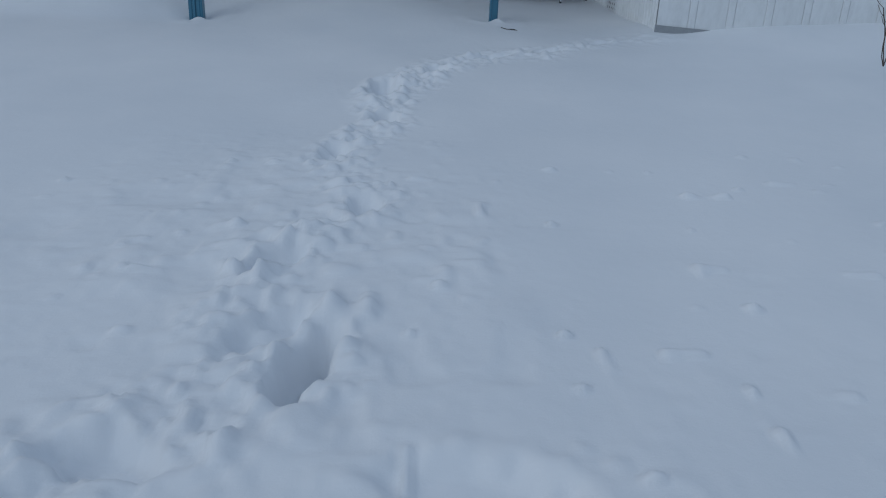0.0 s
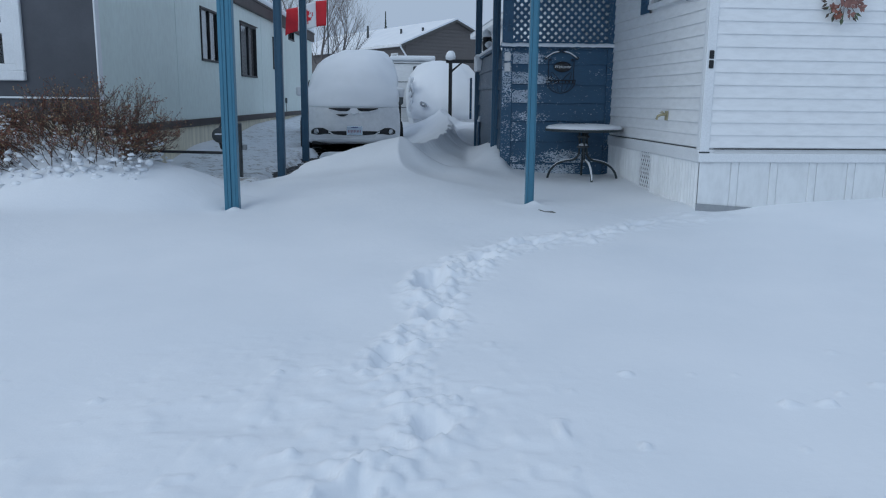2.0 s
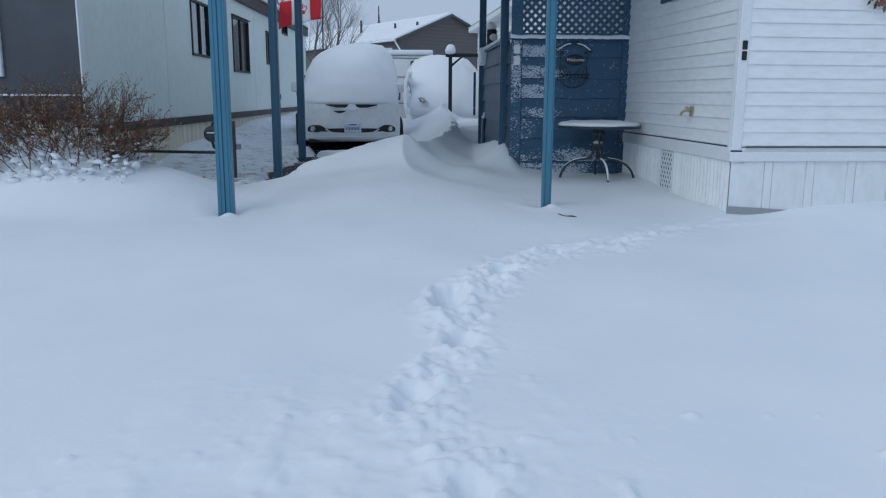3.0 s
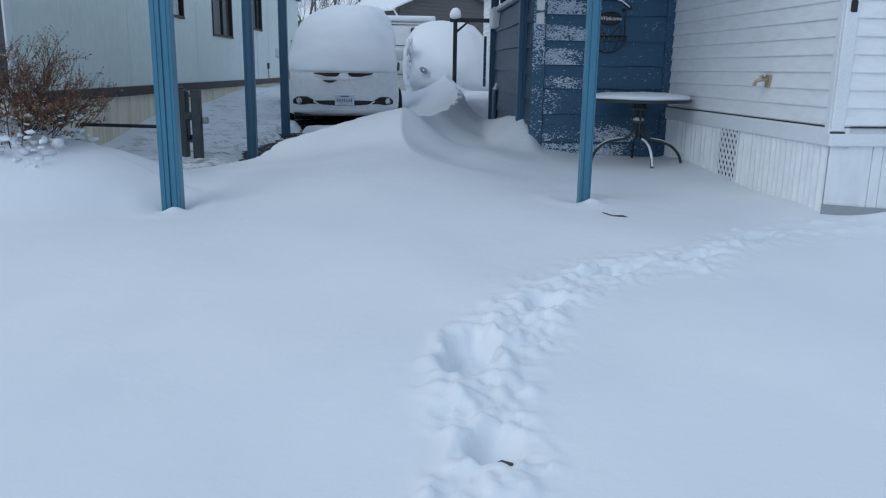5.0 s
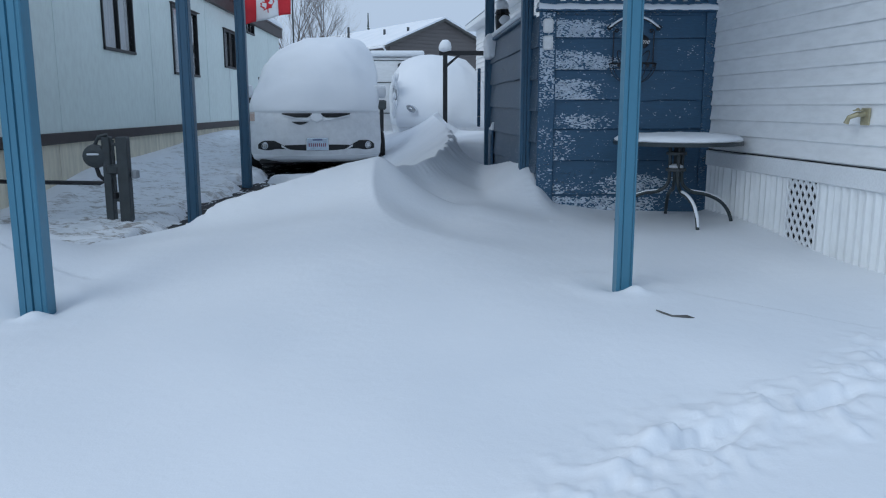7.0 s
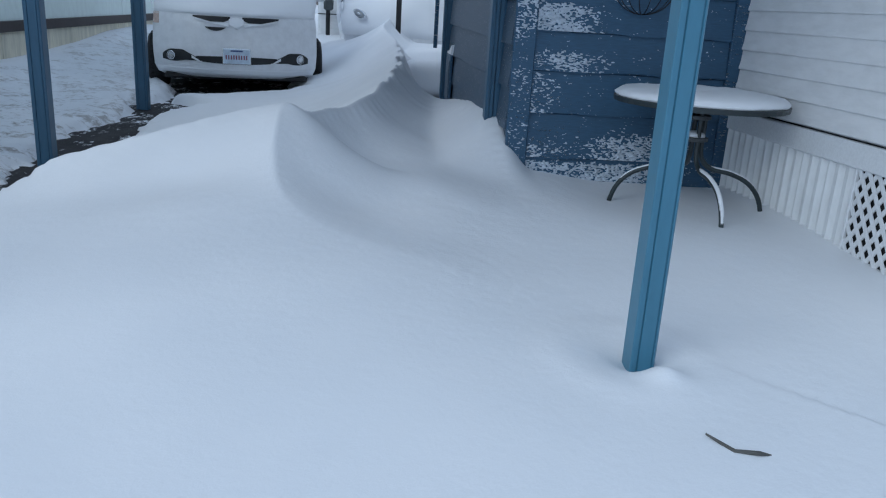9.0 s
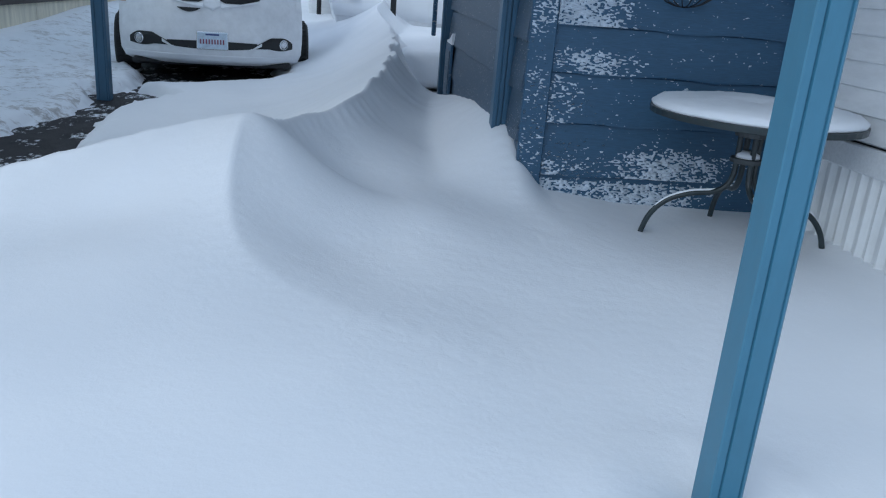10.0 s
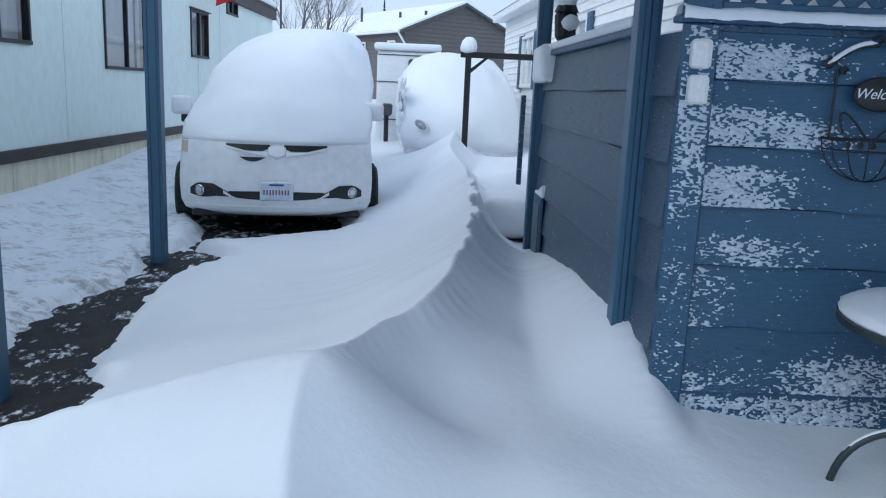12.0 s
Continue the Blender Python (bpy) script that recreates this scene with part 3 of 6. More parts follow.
def window_unit(name, parent, m, w, h, frame_mat, bars, glass_back, depth=0.10, f=0.05):
    """A window in its own x (across) and z (up), its outer face at y = 0: frame, panes, mullions and what hangs behind."""
    win = new(name)
    win.parent = parent
    win.matrix_local = m
    fr = bmesh.new()
    add_box(fr, 0, w, -0.025, depth, h - f, h, 0.006)
    add_box(fr, 0, w, -0.035, depth, 0, f, 0.006)
    add_box(fr, 0, f, -0.025, depth, f, h - f, 0.006)
    add_box(fr, w - f, w, -0.025, depth, f, h - f, 0.006)
    part("window_frame", fr, frame_mat, win)
    xs = [f] + [w * b for b in bars] + [w - f]
    for b in bars:
        part("mullion", box(w * b - 0.02, w * b + 0.02, -0.015, 0.05, f, h - f, 0.004), frame_mat, win)
    for a, b in zip(xs, xs[1:]):
        g = part("pane", box(a, b, 0.02, 0.026, f, h - f), GLASS, win)
        g.visible_shadow = False
    part("room_behind", box(f * 0.5, w - f * 0.5, depth - 0.004, depth + 0.02, f * 0.5, h - f * 0.5), glass_back, win)
    return win


def holed(u_cuts, v_cuts, holes, place, depth):
    """One connected wall in u (along) and v (up) with openings cut through; place(u, v, d) gives the point at depth d."""
    bm = bmesh.new()
    us = sorted(set(u_cuts + [c for h in holes for c in h[:2]]))
    vs = sorted(set(v_cuts + [c for h in holes for c in h[2:]]))
    pts = {}

    def vert(i, j, d):
        if (i, j, d) not in pts:
            pts[i, j, d] = bm.verts.new(place(us[i], vs[j], d))
        return pts[i, j, d]

    def solid(i, j):
        if not (0 <= i < len(us) - 1 and 0 <= j < len(vs) - 1):
            return False
        u, v = (us[i] + us[i + 1]) / 2, (vs[j] + vs[j + 1]) / 2
        return not any(a < u < b and c < v < d for a, b, c, d in holes)

    for i in range(len(us) - 1):
        for j in range(len(vs) - 1):
            if not solid(i, j):
                continue
            for d in (0, depth):
                bm.faces.new((vert(i, j, d), vert(i + 1, j, d), vert(i + 1, j + 1, d), vert(i, j + 1, d)))
            for (p, q), (a, b) in ((((i - 1, j), ((i, j), (i, j + 1)))), (((i + 1, j), ((i + 1, j), (i + 1, j + 1)))), (((i, j - 1), ((i, j), (i + 1, j)))), (((i, j + 1), ((i, j + 1), (i + 1, j + 1))))):
                if not solid(p, q):
                    bm.faces.new((vert(*a, 0), vert(*b, 0), vert(*b, depth), vert(*a, depth)))
    return bm


def mint_house():
    h = thing("mint_house", "mint-green mobile home with brown trim and charcoal front", "house", pose(LX, 11.4, 0))
    length, wide, top = 20.3, 7.0, 3.78
    # windows along the side: start, width, foot, height
    wins = [(5.22, 1.28, 2.33, 1.06), (8.55, 1.72, 2.12, 1.28), (12.55, 1.17, 2.44, 0.89), (15.2, 1.0, 3.47, 0.33)]
    part("wall", holed([0.0, length], [1.12, top], [(a, a + w, z, z + hh) for a, w, z, hh in wins], lambda u, v, d: (-d, u, v), 0.14), MINT, h, "pale mint-green metal siding")
    part("end_wall", box(-wide, -0.14, length - 0.14, length, 1.12, top), MINT, h)
    # seams of the metal sheets
    for k in range(1, 6):
        y = k * 3.66
        if any(a - 0.03 < y < a + w + 0.03 for a, w, z, hh in wins):
            continue
        part("seam", box(0, 0.006, y - 0.006, y + 0.006, 1.2, top, 0.002), MINT, h)
    for a, w, z, hh in wins:
        m = pose(0, a, z, 0, 0, 90)
        window_unit("window", h, m, w, hh, BLACK_PLASTIC, [0.5] if w > 0.8 else [], CURTAIN, 0.12, 0.045)
    for a, w, z, hh in wins[1:]:
        part("drip_cap", box(-0.02, 0.06, a - 0.06, a + w + 0.08, z + hh, z + hh + 0.02, 0.004, pose(0, 0, 0)), BROWN_BAND, h)
    part("base_trim", box(-0.02, 0.03, 0.0, length, 1.05, 1.19, 0.008), BROWN_BAND, h, "dark brown base trim")
    for k in range(17):
        part("skirting_sheet", box(-0.07, -0.03 + 0.004 * (k % 2), k * 1.2, min(length, k * 1.2 + 1.196), 0.0, 1.06), CREAM, h, "stained cream skirting")
    # roof edge
    part("fascia", box(-0.03, 0.10, -0.1, length + 0.1, 3.76, 4.02, 0.01), BROWN_BAND, h)
    part("roof", box(-wide - 0.1, 0.12, -0.12, length + 0.12, 4.02, 4.08, 0.01), BROWN_BAND, h)
    rs = bmesh.new()
    add_box(rs, -wide - 0.1, 0.11, -0.1, length + 0.1, 4.07, 4.26, 0.07, None, 3)
    part("roof_snow", rs, SNOW, h, smooth=True)
    # charcoal front, its window a good metre in from the corner
    x1, x0 = -0.87, -2.37
    part("front_wall", holed([-wide, 0.10], [1.27, 3.78], [(x0, x1, 1.83, 3.18)], lambda u, v, d: (u, -0.10 + d, v), 0.10), GREY_WALL, h, "charcoal stucco front wall")
    w = new("front_window")
    w.parent = h
    w.matrix_local = pose(x0, -0.10, 1.83)
    fr = bmesh.new()
    W, H = x1 - x0, 1.35
    add_box(fr, -0.02, W + 0.02, -0.06, 0.06, -0.03, 0.10, 0.012)
    add_box(fr, -0.02, W + 0.02, -0.06, 0.06, H - 0.1, H, 0.012)
    add_box(fr, -0.02, 0.09, -0.05, 0.06, 0.10, H - 0.1, 0.012)
    add_box(fr, W - 0.09, W + 0.02, -0.05, 0.06, 0.10, H - 0.1, 0.012)
    part("window_frame", fr, WHITE_TRIM, w, "white window casing")
    fr = bmesh.new()
    for z0, z1 in ((0.10, 0.19), (0.58, 0.72), (H - 0.19, H - 0.10)):
        add_box(fr, 0.09, W - 0.09, -0.03, 0.05, z0, z1, 0.008)
    for a, b in ((0.09, 0.19), (W - 0.25, W - 0.09)):
        add_box(fr, a, b, -0.028, 0.05, 0.19, H - 0.19, 0.008)
    part("sash", fr, WHITE_TRIM, w)
    for z0, z1 in ((0.19, 0.58), (0.72, H - 0.19)):
        g = part("pane", box(0.19, W - 0.25, 0.0, 0.006, z0, z1), GLASS, w)
        g.visible_shadow = False
    part("room_behind", box(0.1, W - 0.1, 0.10, 0.14, 0.1, H - 0.1), WINDOW_DARK, w)
    part("drip_line", box(-wide, 0.13, -0.13, -0.10, 1.565, 1.59, 0.004), WHITE_TRIM, h)
    part("corner_strip", box(0.10, 0.125, -0.115, 0.02, 1.2, 3.78, 0.006), WHITE_TRIM, h)
    part("front_skirting", box(-wide, 0.06, -0.06, 0.0, 0.2, 1.27), CREAM, h)
    # small fittings on the side
    part("outlet_box", box(0, 0.05, 14.35, 14.47, 1.45, 1.62, 0.01), GREY_METER, h)
    part("cable", tube([(0.02, 14.4, 1.45), (0.03, 14.38, 1.3), (0.02, 14.45, 1.18)], 0.008, 5), BLACK, h)
    part("conduit", tube([(0.015, 13.0, 2.44), (0.015, 13.0, 1.2)], 0.008, 5), WHITE_TRIM, h)
    return h


mint_house()

# ---- white house ----
TURN_W = 3.84
PITCH = 0.131


def white_house():
    h = thing("white_house", "white vinyl-sided mobile home with ribbed skirting", "house", pose(2.65, 8.82, 0, 0, 0, TURN_W))
    length, wide, top = 18.6, 8.0, 3.62
    side_win = (0.62, 1.20, 2.74, 0.80)
    back_wins = [(11.2, 1.2, 2.15, 1.0), (15.0, 1.2, 2.15, 1.0)]
    part("wall_core", holed([0.0, length], [0.95, top], [(a, a + w, z, z + hh) for a, w, z, hh in [side_win] + back_wins], lambda u, v, d: (0.02 + d, u, v), 0.12), VINYL, h)
    part("front_core", box(0.14, wide, 0.02, 0.14, 0.95, top), VINYL, h)
    part("back_core", box(0.14, wide, length - 0.14, length, 0.95, top), VINYL, h)
    part("far_core", box(wide, wide + 0.1, 0.02, length, 0.95, top), VINYL, h)

    # one course of siding: tilted face with a rolled lower lip
    def course(n):
        prof = [(0.020, 0.0), (-0.008, -0.001), (-0.013, 0.005), (-0.0125, 0.016), (-0.006, 0.045), (0.004, PITCH * 0.99), (0.014, PITCH * 1.0)]
        return prof
    for k in range(19):
        z = 1.13 + k * PITCH
        if z > top - 0.1:
            break
        runs = []
        a = 0.05
        for y0, w, zz, hh in [side_win] + back_wins:
            if zz - PITCH < z < zz + hh:
                runs.append((a, y0 - 0.02))
                a = y0 + w + 0.02
        runs.append((a, length))
        for a, b in runs:
            bm = bmesh.new()
            prev = None
            for y in (a, b):
                ring = [bm.verts.new((x, y, z + dz)) for x, dz in course(0)]
                if prev:
                    for p in range(len(ring) - 1):
                        bm.faces.new((prev[p], prev[p + 1], ring[p + 1], ring[p]))
                prev = ring
            part("siding_plank", bm, VINYL, h)
        bm = bmesh.new()
        prev = None
        for x in (0.07, wide):
            ring = [bm.verts.new((x, y, z + dz)) for y, dz in course(0)]
            if prev:
                for p in range(len(ring) - 1):
                    bm.faces.new((prev[p], prev[p + 1], ring[p + 1], ring[p]))
            prev = ring
        part("siding_plank", bm, VINYL, h)
    # corner post
    cp = bmesh.new()
    add_box(cp, -0.018, 0.085, -0.018, 0.02, 1.085, top, 0.006)
    add_box(cp, -0.018, 0.02, 0.021, 0.085, 1.085, top, 0.006)
    part("corner_trim", cp, WHITE_TRIM, h)
    part("corner_foot", box(-0.02, 0.09, -0.02, 0.09, 1.072, 1.084), GREY_METER, h)
    # ledge and dark gap over the skirting
    lg = bmesh.new()
    add_box(lg, -0.03, 0.02, 0.0, 3.4, 0.975, 1.112, 0.008)
    add_box(lg, -0.03, wide, -0.03, 0.02, 0.975, 1.070, 0.008)
    part("skirting_ledge", lg, WHITE_TRIM, h)
    gp = bmesh.new()
    add_box(gp, 0.004, 0.02, 0.09, 12, 1.114, 1.119)
    add_box(gp, 0.09, wide, -0.002, 0.02, 1.112, 1.120)
    part("shadow_gap", gp, BLACK_PLASTIC, h)
    # ribbed skirting of the side, made of sheets with raised ribs
    for a, b in ((0.0, 1.50), (1.90, 3.4)):
        bm = bmesh.new()
        n = int((b - a) / 0.015)
        prev = None
        for i in range(n + 1):
            y = a + (b - a) * i / n
            ph = (y / 0.085) % 1.0
            x = -0.012 if ph < 0.3 else (0.010 if 0.42 < ph < 0.88 else 0.0)
            ring = [bm.verts.new((x, y, 0.15)), bm.verts.new((x, y, 0.975))]
            if prev:
                bm.faces.new((prev[0], prev[1], ring[1], ring[0]))
            prev = ring
        part("skirting_sheet", bm, VINYL_SKIRT, h, "white ribbed vinyl skirting")
    # front skirting: broad flat panels with narrow battens
    for k in range(18):
        x0 = 0.0 + k * 0.44
        bm = bmesh.new()
        add_box(bm, x0, x0 + 0.345, 0.0 + 0.002 * (k % 3), 0.02, 0.1, 0.975, 0.003)
        add_box(bm, x0 + 0.345, x0 + 0.44, 0.010, 0.02, 0.1, 0.975)
        add_box(bm, x0 + 0.353, x0 + 0.432, -0.003, 0.012, 0.1, 0.975, 0.004)
        part("skirting_panel", bm, VINYL_SKIRT, h)
    # grey wedge at the foot of the skirting where the wind has scooped the snow away
    part("grey_wedge", prism([(-0.02, 0.30), (0.75, 0.30), (0.62, 0.485), (-0.02, 0.53)], -0.012, -0.004), MID_GREY, h, "grey wedge at the skirting foot")
    # lattice vent in the side skirting
    v = new("skirting_vent")
    v.parent = h
    v.matrix_local = pose(-0.004, 1.50, 0.42)
    # black sheet stands in for the shade of the hollow behind the slats
    part("shade_backing", box(0.012, 0.03, 0.0, 0.40, -0.3, 0.565), BLACK_PLASTIC, v)
    sl = bmesh.new()
    step_v = 0.078
    for s in (-1, 1):
        for k in range(-16, 24):
            c = k * step_v
            pts = []
            y0, z0, y1, z1 = 0.0, -0.3, 0.40, 0.565
            # clip a diagonal through (c at z0) to the opening
            a0, a1 = (c, c + (z1 - z0) * 0.72)
            if s < 0:
                a0, a1 = a1, a0
            t0, t1 = 0.0, 1.0
            d = a1 - a0
            lo, hi = ((y0 - a0) / d, (y1 - a0) / d)
            if lo > hi:
                lo, hi = hi, lo
            t0, t1 = max(t0, lo), min(t1, hi)
            if t1 - t0 < 0.02:
                continue
            p, q = Vector((0, a0 + d * t0, z0 + (z1 - z0) * t0)), Vector((0, a0 + d * t1, z0 + (z1 - z0) * t1))
            dv = (q - p).normalized()
            nn = Vector((0, -dv.z, dv.y)) * 0.0135
            x0 = -0.006 if s > 0 else 0.001
            vs = [sl.verts.new(p + nn + Vector((x0, 0, 0))), sl.verts.new(q + nn + Vector((x0, 0, 0))), sl.verts.new(q - nn + Vector((x0, 0, 0))), sl.verts.new(p - nn + Vector((x0, 0, 0)))]
            wv = [sl.verts.new(u.co + Vector((0.006, 0, 0))) for u in vs]
            sl.faces.new(vs)
            sl.faces.new(wv[::-1])
            for i in range(4):
                j = (i + 1) % 4
                sl.faces.new((vs[i], wv[i], wv[j], vs[j]))
    tagged(part("lattice_slats", sl, WHITE_TRIM, v, "white diagonal lattice"), kind="stuff")
    fr = bmesh.new()
    add_box(fr, -0.012, 0.012, -0.012, 0.008, -0.3, 0.565, 0.003)
    add_box(fr, -0.012, 0.012, 0.392, 0.412, -0.3, 0.565, 0.003)
    part("vent_frame", fr, WHITE_TRIM, v)
    # windows of the side wall, with dark shutters
    for (a, w, z, hh), dark in ((side_win, True), (back_wins[0], False), (back_wins[1], False)):
        m = pose(-0.012, a + w, z, 0, 0, -90)
        window_unit("window", h, m, w, hh, WHITE_TRIM, [0.5], CURTAIN, 0.13, 0.06)
        for s0 in (a - 0.30, a + w + 0.02):
            sh = bmesh.new()
            add_box(sh, -0.040, -0.010, s0, s0 + 0.28, z - 0.03, z + hh + 0.03, 0.005)
            for j in range(int(hh / 0.06)):
                add_box(sh, -0.050, -0.038, s0 + 0.04, s0 + 0.24, z + 0.03 + j * 0.06, z + 0.065 + j * 0.06, 0.004)
            part("shutter", sh, BLUE_LATTICE, h, "slate-blue louvred shutter")
    part("eave", box(-0.28, wide + 0.2, -0.25, length + 0.25, top, top + 0.16, 0.02), WHITE_TRIM, h)
    rf = bmesh.new()
    rf_out = [(-0.30, top + 0.16), (wide + 0.3, top + 0.16), (wide / 2, top + 1.3)]
    add_prism(rf, rf_out, -0.27, length + 0.27)
    part("roof_snow", rf, SNOW, h)
    # tap
    t = new("garden_tap")
    t.parent = h
    t.matrix_local = pose(-0.01, 1.04, 1.44)
    part("plate", box(-0.012, 0.0, -0.055, 0.035, -0.05, 0.06, 0.004), BRASS, t)
    bm = tube([(0, -0.01, 0.02), (-0.06, -0.005, 0.02), (-0.10, 0.02, 0.0), (-0.11, 0.03, -0.04)], [0.018, 0.018, 0.015, 0.017], 8)
    part("spout", bm, BRASS, t)
    part("handle", lathe([(0.028, 0), (0.03, 0.006), (0.012, 0.012), (0.008, 0.02)], 10, pose(-0.06, -0.005, 0.04)), BRASS, t)
    # pair of house numerals, kept as plain bars
    for z in (2.055, 1.955):
        part("numeral_bar", box(0.012, 0.062, -0.026, -0.018, z, z + 0.085, 0.006), BLACK_PLASTIC, h)
    return h


white_house()


def wreath():
    """Silk flowers hung on the front wall."""
    w = thing("silk_flower_swag", "faded silk flowers and leaves hung on siding", "decoration", pose(4.06, 8.885, 2.66, 0, 0, TURN_W))
    rnd = random.Random(5)
    for i in range(15):
        a = rnd.uniform(0, 6.28)
        r = rnd.uniform(0.02, 0.20)
        bm = bmesh.new()
        for k in range(5):
            t = k * 1.257 + rnd.random()
            d = Vector((math.cos(t), -0.35, math.sin(t)))
            s = Vector((-math.sin(t), 0, math.cos(t)))
            q = [Vector((0, 0, 0)), d * 0.03 + s * 0.02, d * 0.055, d * 0.03 - s * 0.02]
            vs = [bm.verts.new(v) for v in q]
            bm.faces.new(vs)
        bmesh.ops.transform(bm, matrix=pose(r * math.cos(a) * 1.0, -0.03 - 0.03 * rnd.random(), r * math.sin(a) * 0.8), verts=bm.verts[:])
        part("flower", bm, PETAL if i % 4 else LEAF_RED, w)
    for i in range(26):
        a = rnd.uniform(2.6, 6.8)
        r = rnd.uniform(0.08, 0.24)
        t = a + rnd.uniform(-0.5, 0.5)
        d, s = Vector((math.cos(t), -0.2, math.sin(t))), Vector((-math.sin(t), 0.1, math.cos(t)))
        bm = bmesh.new()
        q = [Vector((0, 0, 0)), d * 0.035 + s * 0.016, d * 0.08, d * 0.035 - s * 0.016]
        bm.faces.new([bm.verts.new(v) for v in q])
        bmesh.ops.transform(bm, matrix=pose(r * math.cos(a) * 0.9, -0.02 - 0.02 * rnd.random(), r * math.sin(a) * 0.85), verts=bm.verts[:])
        part("leaf", bm, LEAF_GREEN if i % 3 else TWIG, w)
    for i in range(5):
        a = -2.4 + i * 0.4
        part("stem", tube([(0, -0.012, 0), (0.12 * math.cos(a), -0.03, 0.1 * math.sin(a)), (0.2 * math.cos(a), -0.02, 0.2 * math.sin(a))], 0.004, 5), TWIG, w)
    return w


wreath()


# ---- carport ----
def post_mesh(w, d, z0, z1, ribs):
    """Rolled steel post: a box with lips and a groove down its face."""
    o = []
    x = -w / 2
    face = [(-w / 2, 0.0), (-w / 2, -d + 0.004), (-w / 2 + 0.004, -d), (-w * 0.27, -d), (-w * 0.25, -d + 0.005), (-w * 0.22, -d + 0.005), (-w * 0.20, -d - 0.003)]
    if ribs > 1:
        face += [(-w * 0.02, -d - 0.003), (0.0, -d + 0.010), (w * 0.05, -d + 0.010), (w * 0.07, -d - 0.003)]
    face += [(w * 0.30, -d - 0.003), (w * 0.32, -d + 0.002), (w * 0.36, -d + 0.002), (w * 0.38, -d - 0.003), (w / 2 - 0.006, -d - 0.002), (w / 2, -d + 0.004), (w / 2, 0.0)]
    rings = []
    for z in (z0, (z0 + z1) / 2, z1):
        rings.append([Vector((px, py + d / 2, z)) for px, py in face])
    return loft(rings)


def carport():
    c = thing("carport", "blue steel carport posts under a flat metal roof", "carport")
    top = 3.72
    # front pair in lit blue, the others in blue with shade painted in
    spec = [(-2.435, 9.13, 0.155, 0.10, POST_BLUE, 2), (0.893, 9.35, 0.095, 0.095, POST_BLUE, 1), (-2.547, 12.70, 0.115, 0.10, POST_SHADED, 1),
            (-2.60, 15.47, 0.125, 0.10, POST_SHADED, 1), (0.742, 12.54, 0.11, 0.11, POST_SHADED, 2), (0.655, 15.45, 0.115, 0.10, POST_SHADED, 1)]
    for x, y, w, d, mat, ribs in spec:
        p = part("post", post_mesh(w, d, snow_at(x, y) - 0.35, top, ribs), mat, c, "ridged blue steel post")
        p.location = (x, y, 0)
    part("beam", box(-2.66, -2.36, 8.9, 15.8, top, top + 0.16, 0.01), POST_SHADED, c)
    part("beam", box(0.55, 0.82, 8.9, 15.8, top, top + 0.16, 0.01), POST_SHADED, c)
    part("roof_sheet", box(-3.0, 2.2, 8.7, 15.9, top + 0.16, top + 0.22, 0.01), WHITE_TRIM, c)
    bm = box(-3.0, 2.2, 8.7, 15.9, top + 0.221, top + 0.5, 0.1, None, 3)
    part("roof_snow", bm, SNOW, c, smooth=True)
    return c


carport()


# ---- porch: front panel, lattice and side fence ----
def crust(name, parent, x0, x1, z0, z1, face, cover, seed):
    """Wind-blown snow frozen on a board in small scales; face(z) is the board's front, cover(u, w) how thickly it lies."""
    nx, nz = int((x1 - x0) / 0.0046), int((z1 - z0) / 0.0034)
    gx, gz = np.meshgrid(np.linspace(x0, x1, nx), np.linspace(z0, z1, nz))
    wx = gx + 0.010 * grain(gx, gz, 30, seed + 3)
    scales = 0.5 + 0.16 * grain(wx, gz * 1.6, 22, seed + 4) + 0.42 * grain(wx, gz * 2.1 + 0.2 * wx, 66, seed) + 0.18 * grain(wx, gz * 1.4, 110, seed + 1)
    c = cover((gx - x0) / (x1 - x0), (gz - z0) / (z1 - z0)) + 0.16 * grain(gx, gz * 1.8, 5, seed + 2)
    h = np.clip(scales + 0.72 * c - 0.96, -0.3, 1.0) * 0.026
    co = np.stack([gx, face(gz) - h, gz], -1).reshape(-1, 3)
    up = h > 0
    keep = (up[:-1, :-1] | up[1:, :-1] | up[:-1, 1:] | up[1:, 1:]).ravel()
    i = (np.arange(nz - 1)[:, None] * nx + np.arange(nx - 1)[None, :]).ravel()[keep]
    quads = np.stack([i, i + 1, i + nx + 1, i + nx], 1)
    used, back = np.unique(quads, return_inverse=True)
    me = bpy.data.meshes.new(name)
    me.from_pydata(co[used].tolist(), [], back.reshape(-1, 4).tolist())
    me.polygons.foreach_set("use_smooth", np.ones(len(quads), dtype=bool))
    me.materials.append(CRUST)
    ob = new(name, me)
    ob.parent = parent
    return tagged(ob, kind="stuff")


def fade_cover(strength, reach, soft, high, drop=0.0):
    """Thickest in the board's lower windward corner."""
    return lambda u, w: strength * step(reach, reach - soft, u) * step(high - drop * u + 0.15, high - drop * u - 0.15, w)


def low_patch(u, w):
    return np.maximum(0.62 * step(0.30, 0.05, u) * step(0.55, 0.15, w), 0.95 * np.exp(-((u - 0.55) / 0.26) ** 2) * step(0.72, 0.35, w))


COVERS = [fade_cover(0.95, 0.55, 0.40, 0.86, 0.3), fade_cover(0.95, 0.68, 0.50, 0.66, 0.5), fade_cover(0.88, 0.50, 0.38, 0.76, 0.5), fade_cover(0.62, 0.80, 0.75, 0.55, 0.2),
          fade_cover(0.60, 0.22, 0.20, 0.95), low_patch, lambda u, w: 0.85 * step(0.95, 0.45, u) * step(1.0, 0.86, w)]


